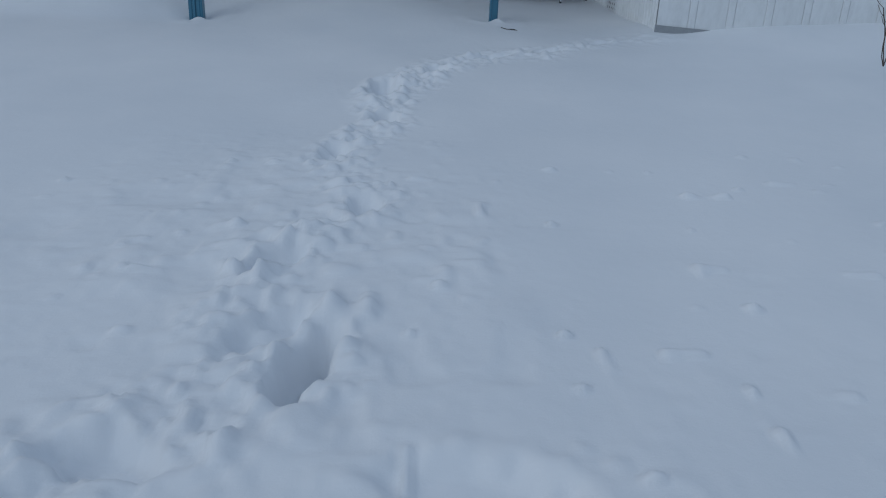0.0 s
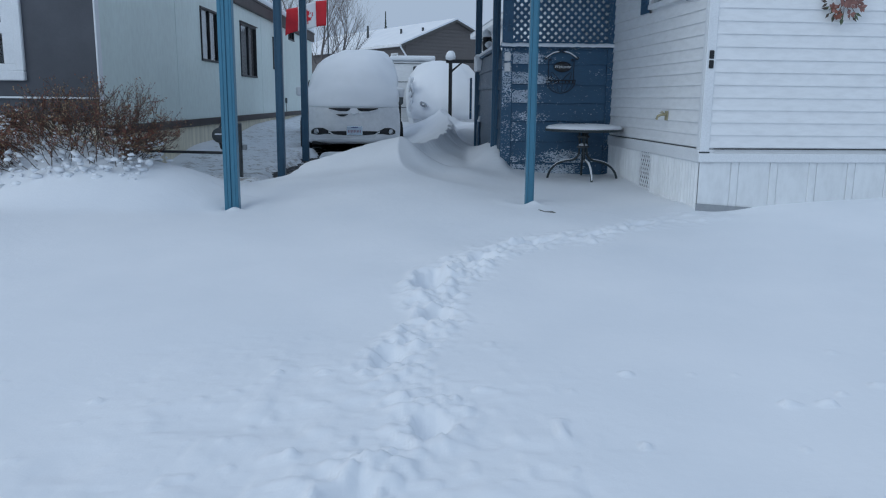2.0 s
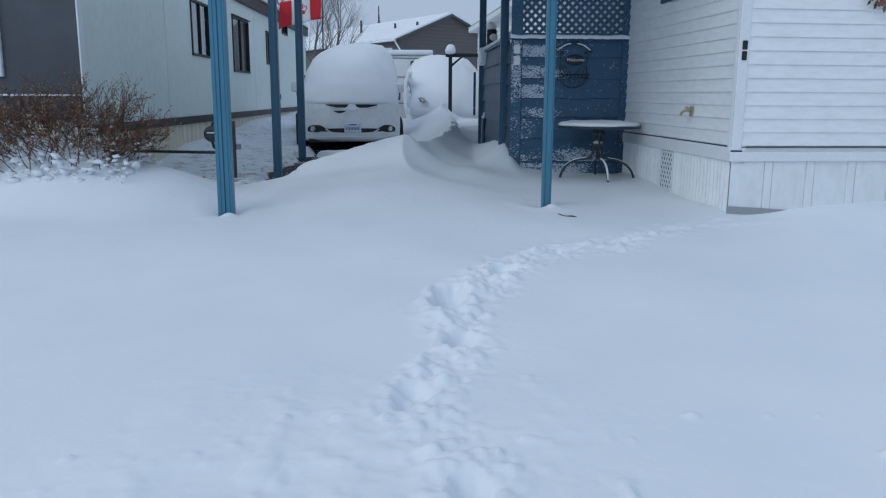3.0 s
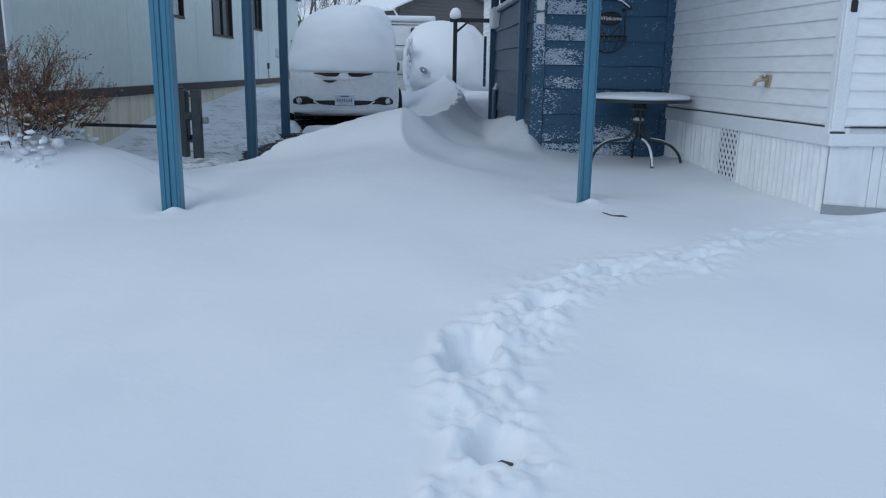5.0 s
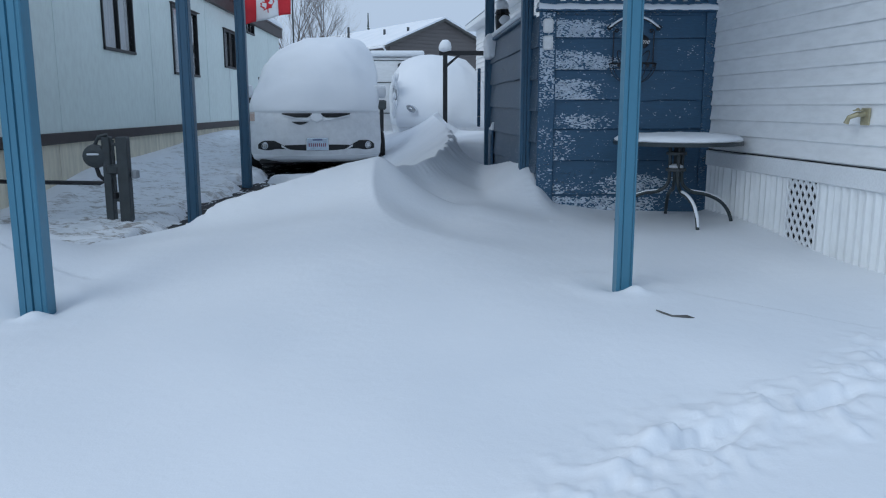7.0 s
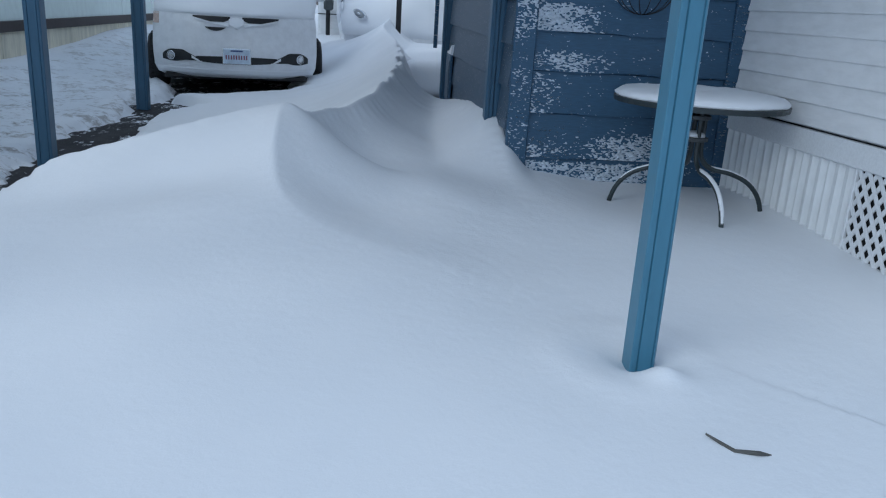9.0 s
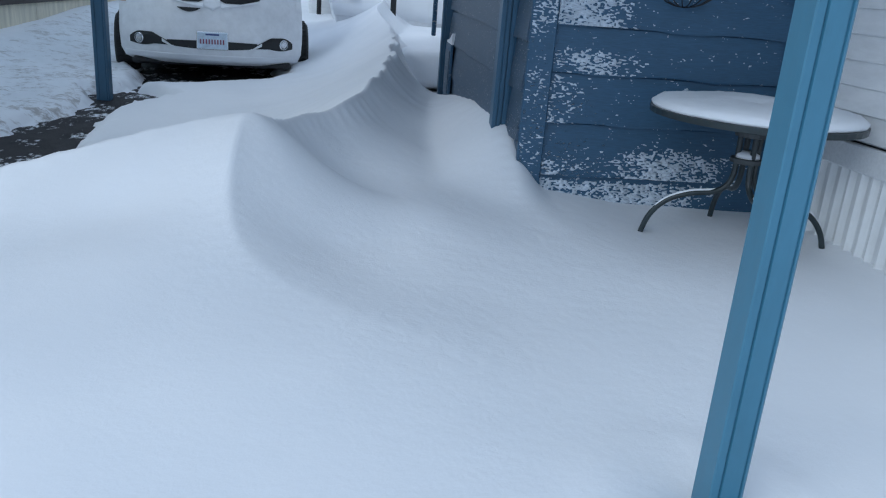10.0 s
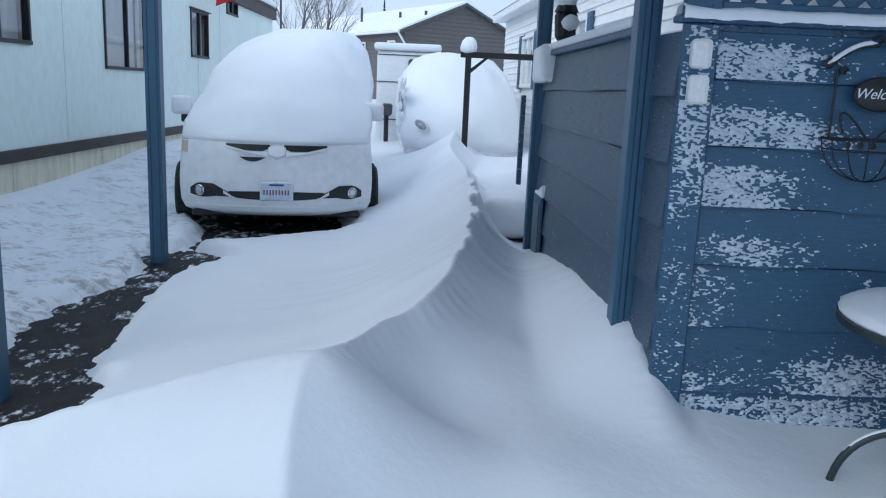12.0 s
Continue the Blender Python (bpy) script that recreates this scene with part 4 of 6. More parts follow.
def porch():
    p = thing("porch_screen", "blue board porch screen with lattice and blown snow", "porch")
    y = 12.17
    part("backing", box(0.82, 2.43, y + 0.01, y + 0.05, 0.3, 2.361), BLUE_TRIM, p)
    lines = [2.335, 2.131, 1.843, 1.573, 1.306, 1.014, 0.699, 0.40]
    rnd = random.Random(3)
    for a, b in zip(lines, lines[1:]):
        # each board leans out at its lower edge over the next
        bm = bmesh.new()
        n = 14
        rows = []
        for i in range(n + 1):
            x = 0.955 + (2.335 - 0.955) * i / n
            wave = 0.006 * math.sin(i * 0.9 + a * 9) + 0.003 * rnd.uniform(-1, 1)
            rows.append([bm.verts.new((x, y + 0.009, a)), bm.verts.new((x, y + 0.004, a - 0.004)), bm.verts.new((x, y - 0.020, b + 0.012 + wave)), bm.verts.new((x, y - 0.019, b + wave)), bm.verts.new((x, y + 0.009, b + wave))])
        for r, s in zip(rows, rows[1:]):
            for k in range(4):
                bm.faces.new((r[k], r[k + 1], s[k + 1], s[k]))
        plank = part("board", bm, BLUE_BOARD, p)
        crust("frozen_snow", plank, 0.957, 2.333, b + 0.004, a - 0.006, lambda z: y + 0.004 - 0.024 * (a - z) / (a - b), COVERS[lines.index(a)], 60 + 5 * lines.index(a))
    corner = part("corner_board", box(0.80, 0.953, y - 0.032, y + 0.008, 0.35, 2.36, 0.006), BLUE_CORNER, p)
    crust("frozen_snow", corner, 0.806, 0.950, 0.55, 2.35, lambda z: y - 0.032 + 0 * z, lambda u, w: (0.24 + 0.44 * step(0.5, 0.6, w)) * (1 - 0.6 * np.abs(u - 0.45)) * step(1.0, 0.93, u), 120)
    part("end_board", box(2.337, 2.428, y - 0.030, y + 0.008, 0.35, 2.36, 0.006), BLUE_TRIM, p)
    # return of the corner towards the side fence
    lines2 = [2.33, 2.05, 1.76, 1.47, 1.18, 0.89, 0.5]
    for a, b in zip(lines2, lines2[1:]):
        bm = bmesh.new()
        q = [(0.815, y + 0.0, a), (0.785, y + 0.0, b), (0.765, y + 0.36, b), (0.790, y + 0.36, a)]
        vs = [bm.verts.new(v) for v in q]
        ws = [bm.verts.new(Vector(v) + Vector((0.03, 0, 0))) for v in q]
        bm.faces.new(vs)
        bm.faces.new(ws[::-1])
        for i in range(4):
            j = (i + 1) % 4
            bm.faces.new((vs[i], ws[i], ws[j], vs[j]))
        part("return_board", bm, BLUE_SIDE, p)
    # cap rail with snow lying on it
    part("cap_rail", box(0.775, 2.44, y - 0.045, y + 0.07, 2.363, 2.395, 0.006), BLUE_TRIM, p)
    bm = bmesh.new()
    n = 60
    rows = []
    for i in range(n + 1):
        x = 0.785 + 1.65 * i / n
        hh = 0.026 + 0.05 * max(0.0, 0.95 - x) + 0.012 * noise.noise(Vector((x * 5, 0, 0))) + 0.006 * noise.noise(Vector((x * 21, 3, 0)))
        rows.append([bm.verts.new((x, y - 0.060, 2.376 + 0.008 * noise.noise(Vector((x * 13, 7, 0))))), bm.verts.new((x, y - 0.060, 2.395 + hh * 0.7)), bm.verts.new((x, y - 0.02, 2.396 + hh * 1.3)), bm.verts.new((x, y + 0.05, 2.396 + hh)), bm.verts.new((x, y + 0.068, 2.394))])
    for r, s in zip(rows, rows[1:]):
        for k in range(4):
            bm.faces.new((r[k], r[k + 1], s[k + 1], s[k]))
    part("rail_snow", bm, SNOW, p, smooth=True)
    # lattice over the rail
    part("lattice_post", box(0.80, 0.955, y - 0.03, y + 0.03, 2.397, 3.71, 0.006), BLUE_TRIM, p)
    part("lattice_post", box(2.335, 2.43, y - 0.03, y + 0.03, 2.397, 3.71, 0.006), BLUE_TRIM, p)
    part("lattice_rail", box(0.957, 2.333, y - 0.022, y + 0.022, 2.42, 2.455, 0.004), BLUE_LATTICE, p)
    x0, x1, z0, z1 = 0.957, 2.333, 2.456, 3.45
    for s in (1, -1):
        k = 0
        pitch = 0.112
        for i in range(-10, 24):
            c = x0 + i * pitch
            # line x = c + s * (z - z0)
            lo, hi = z0, z1
            if s > 0:
                lo, hi = max(z0, z0 + x0 - c), min(z1, z0 + x1 - c)
            else:
                lo, hi = max(z0, z0 + c - x1), min(z1, z0 + c - x0)
            if hi - lo < 0.03:
                continue
            pa, pb = Vector((c + s * (lo - z0), 0, lo)), Vector((c + s * (hi - z0), 0, hi))
            ln = (pb - pa).length
            m = Matrix.Translation(pa + Vector((0, y + (0.0 if s > 0 else -0.011), 0))) @ Matrix.Rotation(s * math.pi / 4, 4, "Y")
            part("lattice_slat", box(-0.020, 0.020, -0.005, 0.005, 0, ln, 0.002, m), BLUE_LATTICE, p)
    return p


porch()


def side_fence():
    f = thing("side_fence", "weathered blue board fence with snow on its rail", "fence", pose(0.745, 12.62, 0, 0, 0, 1.3))
    rnd = random.Random(11)
    zs = [2.33, 2.07, 1.79, 1.50, 1.21, 0.93, 0.55]
    for i, (a, b) in enumerate(zip(zs, zs[1:])):
        bm = bmesh.new()
        n = 14
        rows = []
        tilt = rnd.uniform(-0.012, 0.012)
        for k in range(n + 1):
            yy = 2.74 * k / n
            wv = 0.004 * math.sin(k * 0.8 + i * 2) + tilt * (yy - 1.4)
            rows.append([bm.verts.new((0.012, yy, a + wv)), bm.verts.new((0.0, yy, a + wv)), bm.verts.new((-0.022, yy, b + wv + 0.01)), bm.verts.new((-0.020, yy, b + wv)), bm.verts.new((0.012, yy, b + wv))])
        for r, s in zip(rows, rows[1:]):
            for k in range(4):
                bm.faces.new((r[k], r[k + 1], s[k + 1], s[k]))
        part("board", bm, BLUE_SIDE, f)
    part("backing", box(0.013, 0.05, 0, 2.74, 0.4, 2.34), BLUE_SIDE, f)
    part("cap_rail", box(-0.045, 0.08, -0.02, 2.80, 2.335, 2.372, 0.006), BLUE_TRIM, f)
    rs = box(-0.055, 0.085, 0.05, 2.66, 2.373, 2.43, 0.022, None, 3)
    part("rail_snow", jitter(rs, 0.01, 9), SNOW, f, smooth=True)
    # thick pad of snow hanging over the far end
    bm = box(-0.11, 0.05, 2.34, 2.80, 2.13, 2.425, 0.045, None, 4)
    part("snow_overhang", jitter(bm, 0.035, 7, 2), SNOW, f, smooth=True)
    h = new("pet_hatch")
    h.parent = f
    h.matrix_local = pose(-0.03, 2.30, 0.72)
    part("hatch_frame", box(-0.018, 0.008, 0, 0.36, 0, 0.50, 0.006), BLUE_TRIM, h)
    part("hatch_flap", box(-0.026, -0.019, 0.04, 0.32, 0.04, 0.44, 0.004), BLUE_SIDE, h)
    bm = bmesh.new()
    add_prism(bm, [(0, 0.50), (0.36, 0.50), (0.36, 0.52), (0.20, 0.535), (0.0, 0.60)], -0.035, 0.012, Matrix.Rotation(math.pi / 2, 4, "Z"))
    part("hatch_snow", bm, SNOW, h)
    # dark board edge that leans beyond the far post
    part("leaning_board", box(-0.17, -0.13, 2.90, 2.96, 1.25, 2.02, 0.006, Matrix.Translation((0, 0, 0)) @ Matrix.Rotation(0.0, 4, "X")), BLUE_TRIM, f)
    # lump of splintered snow caught low on the boards
    bm = bmesh.new()
    add_prism(bm, [(0.25, 1.05), (0.36, 1.12), (0.62, 1.32), (0.66, 1.34), (0.52, 1.12), (0.42, 1.0), (0.3, 0.95)], -0.035, -0.015, Matrix.Rotation(math.pi / 2, 4, "Z"))
    part("caught_snow", bm, SNOW, f)
    return f


side_fence()


# ---- van ----
def ring_plan(z, yf, hw, curve, yb, n=40, power=2.6):
    """Plan outline of a car at one height: bowed front, straight sides, square back."""
    pts = []
    for i in range(n + 1):
        x = -hw + 2 * hw * i / n
        a = abs(x) / hw
        pts.append(Vector((x, yf + curve * a ** power, z)))
    for j in range(1, 7):
        pts.append(Vector((hw, yf + curve + (yb - yf - curve) * j / 6, z)))
    for i in range(1, 9):
        pts.append(Vector((hw - 2 * hw * i / 8, yb, z)))
    for j in range(1, 6):
        pts.append(Vector((-hw, yb + (yf + curve - yb) * j / 6, z)))
    return pts


FASCIA = [(0.20, 0.16, 0.86, 0.34), (0.24, 0.06, 0.93, 0.36), (0.33, 0.01, 0.965, 0.36), (0.48, 0.0, 0.975, 0.36), (0.58, 0.03, 0.98, 0.37), (0.66, 0.055, 0.98, 0.38),
          (0.80, 0.085, 0.978, 0.40), (0.92, 0.13, 0.97, 0.42), (0.99, 0.22, 0.955, 0.44), (1.04, 0.42, 0.93, 0.42), (1.10, 1.02, 0.90, 0.30)]


def fascia_y(x, z):
    zs = [f[0] for f in FASCIA]
    yf, hw, cv = (float(np.interp(z, zs, [f[k] for f in FASCIA])) for k in (1, 2, 3))
    return yf + cv * min(1, abs(x) / hw) ** 2.6


def fascia_patch(x0, x1, low, high, lift=0.006, n=24, rows=4, depth=0.02):
    """A piece that follows the bumper, between two edges given as functions of x."""
    bm = bmesh.new()
    grid = []
    for i in range(n + 1):
        x = x0 + (x1 - x0) * i / n
        col = []
        for j in range(rows + 1):
            z = low(x) + (high(x) - low(x)) * j / rows
            col.append(bm.verts.new((x, fascia_y(x, z) - lift, z)))
        col.append(bm.verts.new((x, fascia_y(x, high(x)) + depth, high(x))))
        col.insert(0, bm.verts.new((x, fascia_y(x, low(x)) + depth, low(x))))
        grid.append(col)
    for a, b in zip(grid, grid[1:]):
        for j in range(len(a) - 1):
            bm.faces.new((a[j], a[j + 1], b[j + 1], b[j]))
    bm.faces.new(grid[0])
    bm.faces.new(grid[-1][::-1])
    return bm


def van():
    v = thing("minivan", "white minivan buried under a thick cap of snow", "van", pose(-1.765, 16.47, 0.505, 0, 0, 9.0))
    rings = [ring_plan(z, yf, hw, cv, 5.05) for z, yf, hw, cv in FASCIA]
    for z, yf, hw, cv in ((1.30, 1.35, 0.86, 0.25), (1.50, 1.75, 0.80, 0.22), (1.68, 2.15, 0.72, 0.2), (1.74, 2.5, 0.6, 0.15)):
        rings.append(ring_plan(z, yf, hw, cv, 4.95 - (z - 1.2) * 0.4))
    part("body", loft(rings), VAN_WHITE, v, "white painted body", smooth=True)
    # cap of snow over bonnet, windscreen and roof
    # height, front, half width, bow, power, shift to the lee side
    cap = [(0.918, 0.17, 0.94, 0.44, 2.6, 0), (0.94, 0.122, 0.962, 0.43, 2.6, 0), (0.97, 0.135, 0.972, 0.43, 2.6, 0), (1.02, 0.18, 0.975, 0.43, 2.6, 0.0), (1.10, 0.27, 0.975, 0.44, 2.5, 0.01), (1.20, 0.40, 0.965, 0.48, 2.4, 0.03), (1.32, 0.56, 0.95, 0.55, 2.3, 0.07),
           (1.48, 0.80, 0.945, 0.65, 2.3, 0.11), (1.66, 1.06, 0.92, 0.75, 2.3, 0.155), (1.84, 1.36, 0.87, 0.85, 2.3, 0.20), (2.00, 1.70, 0.78, 0.9, 2.2, 0.27), (2.12, 2.05, 0.66, 0.8, 2.1, 0.34), (2.205, 2.45, 0.48, 0.5, 2.0, 0.42), (2.24, 2.85, 0.25, 0.3, 2.0, 0.50)]
    rings = []
    for z, yf, hw, cv, pw, sh in cap:
        rings.append([Vector((p.x + sh, p.y, p.z)) for p in ring_plan(z, yf, hw, cv, 5.15 - max(0, z - 1.3) * 0.5, power=pw)])
    bm = loft(rings)
    bmesh.ops.subdivide_edges(bm, edges=[e for e in bm.edges if e.calc_length() > 0.25], cuts=2, use_grid_fill=True)
    for p in bm.verts:
        if p.co.z < 0.93:
            p.co.z -= 0.16 * max(0, abs(p.co.x) - 0.52) + 0.010 * noise.noise(p.co * 5)
        if p.co.z > 1.0:
            p.co += noise.noise_vector(p.co * 2.2) * 0.035 + noise.noise_vector(p.co * 6) * 0.012
    part("snow_cap", bm, SNOW, v, "rounded thick snow", smooth=True)
    # upper grille slots under the snow, parted by a snowed-over cross bar
    for s in (-1, 1):
        part("grille_slot", fascia_patch(min(s * 0.07, s * 0.50), max(s * 0.07, s * 0.50), lambda x: 0.856 + 0.045 * max(0, abs(x) - 0.30) / 0.20 + 0.03 * max(0, 0.14 - abs(x)) / 0.07, lambda x: 0.918), BLACK_PLASTIC, v)
        part("grille_ledge", fascia_patch(min(s * 0.09, s * 0.48), max(s * 0.09, s * 0.48), lambda x: 0.800 + 0.075 * (abs(x) - 0.09) / 0.39, lambda x: 0.846 + 0.045 * max(0, abs(x) - 0.28) / 0.20, 0.020), SNOW, v, "", True)
    part("grille_slot", fascia_patch(-0.36, -0.12, lambda x: 0.752 + 0.04 * (abs(x + 0.24) / 0.12) ** 2, lambda x: 0.795), BLACK_PLASTIC, v)
    part("grille_bar", fascia_patch(-0.085, 0.085, lambda x: 0.775 + 0.55 * abs(x), lambda x: 0.915 - 0.25 * abs(x), 0.011), SNOW, v, "snow-crusted cross bar", True)
    # lower intake with winged fog-lamp pods
    part("lower_intake", fascia_patch(-0.47, 0.47, lambda x: 0.375 + 0.025 * (x / 0.47) ** 2, lambda x: 0.465 - 0.01 * (x / 0.47) ** 2), BLACK_PLASTIC, v)
    for s in (-1, 1):
        def lo(x):
            a = abs(x)
            return 0.40 + 0.00 * a if a < 0.6 else 0.40 - 0.02 * math.sin((a - 0.6) / 0.26 * math.pi)
        def hi(x):
            a = abs(x)
            return 0.42 + 0.10 * min(1, (a - 0.42) / 0.20) - 0.06 * max(0, (a - 0.74) / 0.12) ** 2
        a, b = (0.43, 0.86) if s > 0 else (-0.86, -0.43)
        part("fog_lamp_pod", fascia_patch(a, b, lo, hi, 0.010), BLACK_PLASTIC, v)
        part("chrome_sweep", fascia_patch(min(s * 0.40, s * 0.52), max(s * 0.40, s * 0.52), lambda x: 0.385 + 0.45 * max(0, abs(x) - 0.42), lambda x: 0.40 + 0.65 * max(0, abs(x) - 0.42), 0.018), WHITE_TRIM, v)
        x, z = s * 0.755, 0.448
        m = Matrix.Translation((x, fascia_y(x, z) - 0.012, z)) @ Matrix.Rotation(s * 0.5, 4, "Z") @ Matrix.Rotation(math.pi / 2, 4, "X")
        lamp = part("fog_lamp", lathe([(0.052, -0.02), (0.054, 0.012), (0.046, 0.018), (0.044, 0.006)], 20, m), CHROME, v)
        part("lens", lathe([(0.043, 0.0), (0.043, 0.010), (0.03, 0.017), (0.01, 0.02)], 20, m), LAMP_GLASS, lamp)
        # side lamps peeping from the snow
        part("headlamp", fascia_patch(min(s * 0.90, s * 0.972), max(s * 0.90, s * 0.972), lambda x: 0.80, lambda x: 0.93, 0.006, 6), ORANGE_LENS if s < 0 else VAN_WHITE, v)
        # wing mirror
        mir = part("mirror", jitter(box(min(s * 0.93, s * 1.15), max(s * 0.93, s * 1.15), 1.02, 1.16, 1.15, 1.35, 0.045, None, 3), 0.006, 9), VAN_WHITE, v, "white wing mirror", True)
        part("mirror_base", box(min(s * 0.88, s * 1.05), max(s * 0.88, s * 1.02), 1.05, 1.15, 1.07, 1.155, 0.012), BLACK_PLASTIC, mir)
        for yy in (0.96, 4.05):
            m = Matrix.Translation((s * 0.962, yy, 0.335)) @ Matrix.Rotation(s * math.pi / 2, 4, "Y")
            wh = new("wheel")
            wh.parent = v
            prof = [(0.21, -0.10), (0.30, -0.115), (0.328, -0.09), (0.338, -0.03), (0.338, 0.03), (0.328, 0.09), (0.30, 0.115), (0.21, 0.10)]
            part("tyre", lathe(prof, 36, m), RUBBER, wh)
            part("rim", lathe([(0.205, -0.05), (0.215, 0.095), (0.19, 0.085), (0.06, 0.06), (0.03, 0.075)], 24, m), CHROME, wh)
            tr = bmesh.new()
            for k in range(40):
                a = 2 * math.pi * k / 40
                for q in (-0.06, 0.0, 0.06):
                    add_box(tr, 0.334, 0.346, -0.017, 0.017, q - 0.022, q + 0.022, 0, m @ Matrix.Rotation(a + q * 2, 4, "Z"))
            tagged(part("tread", tr, RUBBER, wh), kind="stuff")
    part("bumper_lip", fascia_patch(-0.93, 0.93, lambda x: 0.245, lambda x: 0.315, 0.012, 30), SNOW, v, "snow-dusted bumper lip", True)
    part("underbody", box(-0.85, 0.85, 0.25, 4.9, 0.17, 0.24, 0.02), BLACK_PLASTIC, v)
    # plate with plain bars for its marks
    pl = part("number_plate", box(-0.155, 0.155, -0.030, -0.018, 0.385, 0.555, 0.006), PLATE_BLUE, v, "pale blue plate")
    part("plate_frame", box(-0.163, 0.163, -0.024, -0.008, 0.377, 0.563, 0.004), CHROME, pl)
    part("plate_mark", box(-0.07, 0.07, -0.034, -0.031, 0.525, 0.543), PLATE_NAVY, pl)
    for k in range(9):
        x = -0.128 + k * 0.0295
        part("plate_mark", box(x, x + 0.014, -0.034, -0.031, 0.435, 0.485, 0.001), PLATE_RED, pl)
    # screen and side glass, mostly covered
    for s in (-1, 1):
        part("side_glass", box(min(s * 0.80, s * 0.875), max(s * 0.80, s * 0.875), 1.9, 4.6, 1.14, 1.5, 0.01), BLACK_PLASTIC, v)
    return v


van()


# ---- patio table ----
def patio_table():
    cx, cy = 1.92, 11.55
    t = thing("patio_table", "round patio table with snow on its glass top", "table", pose(cx, cy, 0.50))
    part("glass_top", lathe([(0.50, 0.70), (0.525, 0.703), (0.525, 0.711), (0.50, 0.714)], 48), GLASS, t)
    part("rim", lathe([(0.520, 0.690), (0.538, 0.692), (0.540, 0.722), (0.527, 0.724), (0.527, 0.715), (0.52, 0.70)], 48), DARK_GREEN, t)
    prof = [(0.50, 0.716), (0.525, 0.722), (0.535, 0.742), (0.50, 0.768), (0.40, 0.783), (0.2, 0.79), (0.07, 0.787), (0.02, 0.775)]
    bm = lathe(prof, 64)
    for v in bm.verts:
        if v.co.z > 0.72:
            v.co.z += 0.010 * noise.noise(v.co * 4)
        v.co += noise.noise_vector(v.co * 22) * 0.006
    part("top_snow", bm, SNOW, t, "even snow layer", True)
    for a in (166, 275, 348, 80):
        r = radians(a)
        d = Vector((math.cos(r), math.sin(r), 0))
        pts = [d * 0.055 + Vector((0, 0, 0.69)), d * 0.050 + Vector((0, 0, 0.50)), d * 0.060 + Vector((0, 0, 0.36)), d * 0.13 + Vector((0, 0, 0.29)), d * 0.26 + Vector((0, 0, 0.265)),
               d * 0.38 + Vector((0, 0, 0.21)), d * 0.46 + Vector((0, 0, 0.11)), d * 0.50 + Vector((0, 0, -0.04)), d * 0.51 + Vector((0, 0, -0.12))]
        pts = flowing(pts)
        leg = part("leg", tube(pts, 0.016, 8), DARK_GREEN, t, "", True)
        up = [p + Vector((0, 0, 0.013)) for p in pts[12:29]]
        part("leg_snow", tube(up, [0.005] + [0.0140 if a == 275 else 0.009] * (len(up) - 3) + [0.007, 0.004], 7), SNOW, leg, "", True)
    for z in (0.46, 0.60):
        part("hub_ring", lathe([(0.07, z), (0.085, z + 0.004), (0.085, z + 0.026), (0.07, z + 0.03), (0.055, z + 0.02)], 20), GREY_METER, t)
    part("hub_snow", lathe([(0.02, 0.485), (0.065, 0.487), (0.06, 0.51), (0.03, 0.525)], 14), SNOW, t, "", True)
    return t


patio_table()


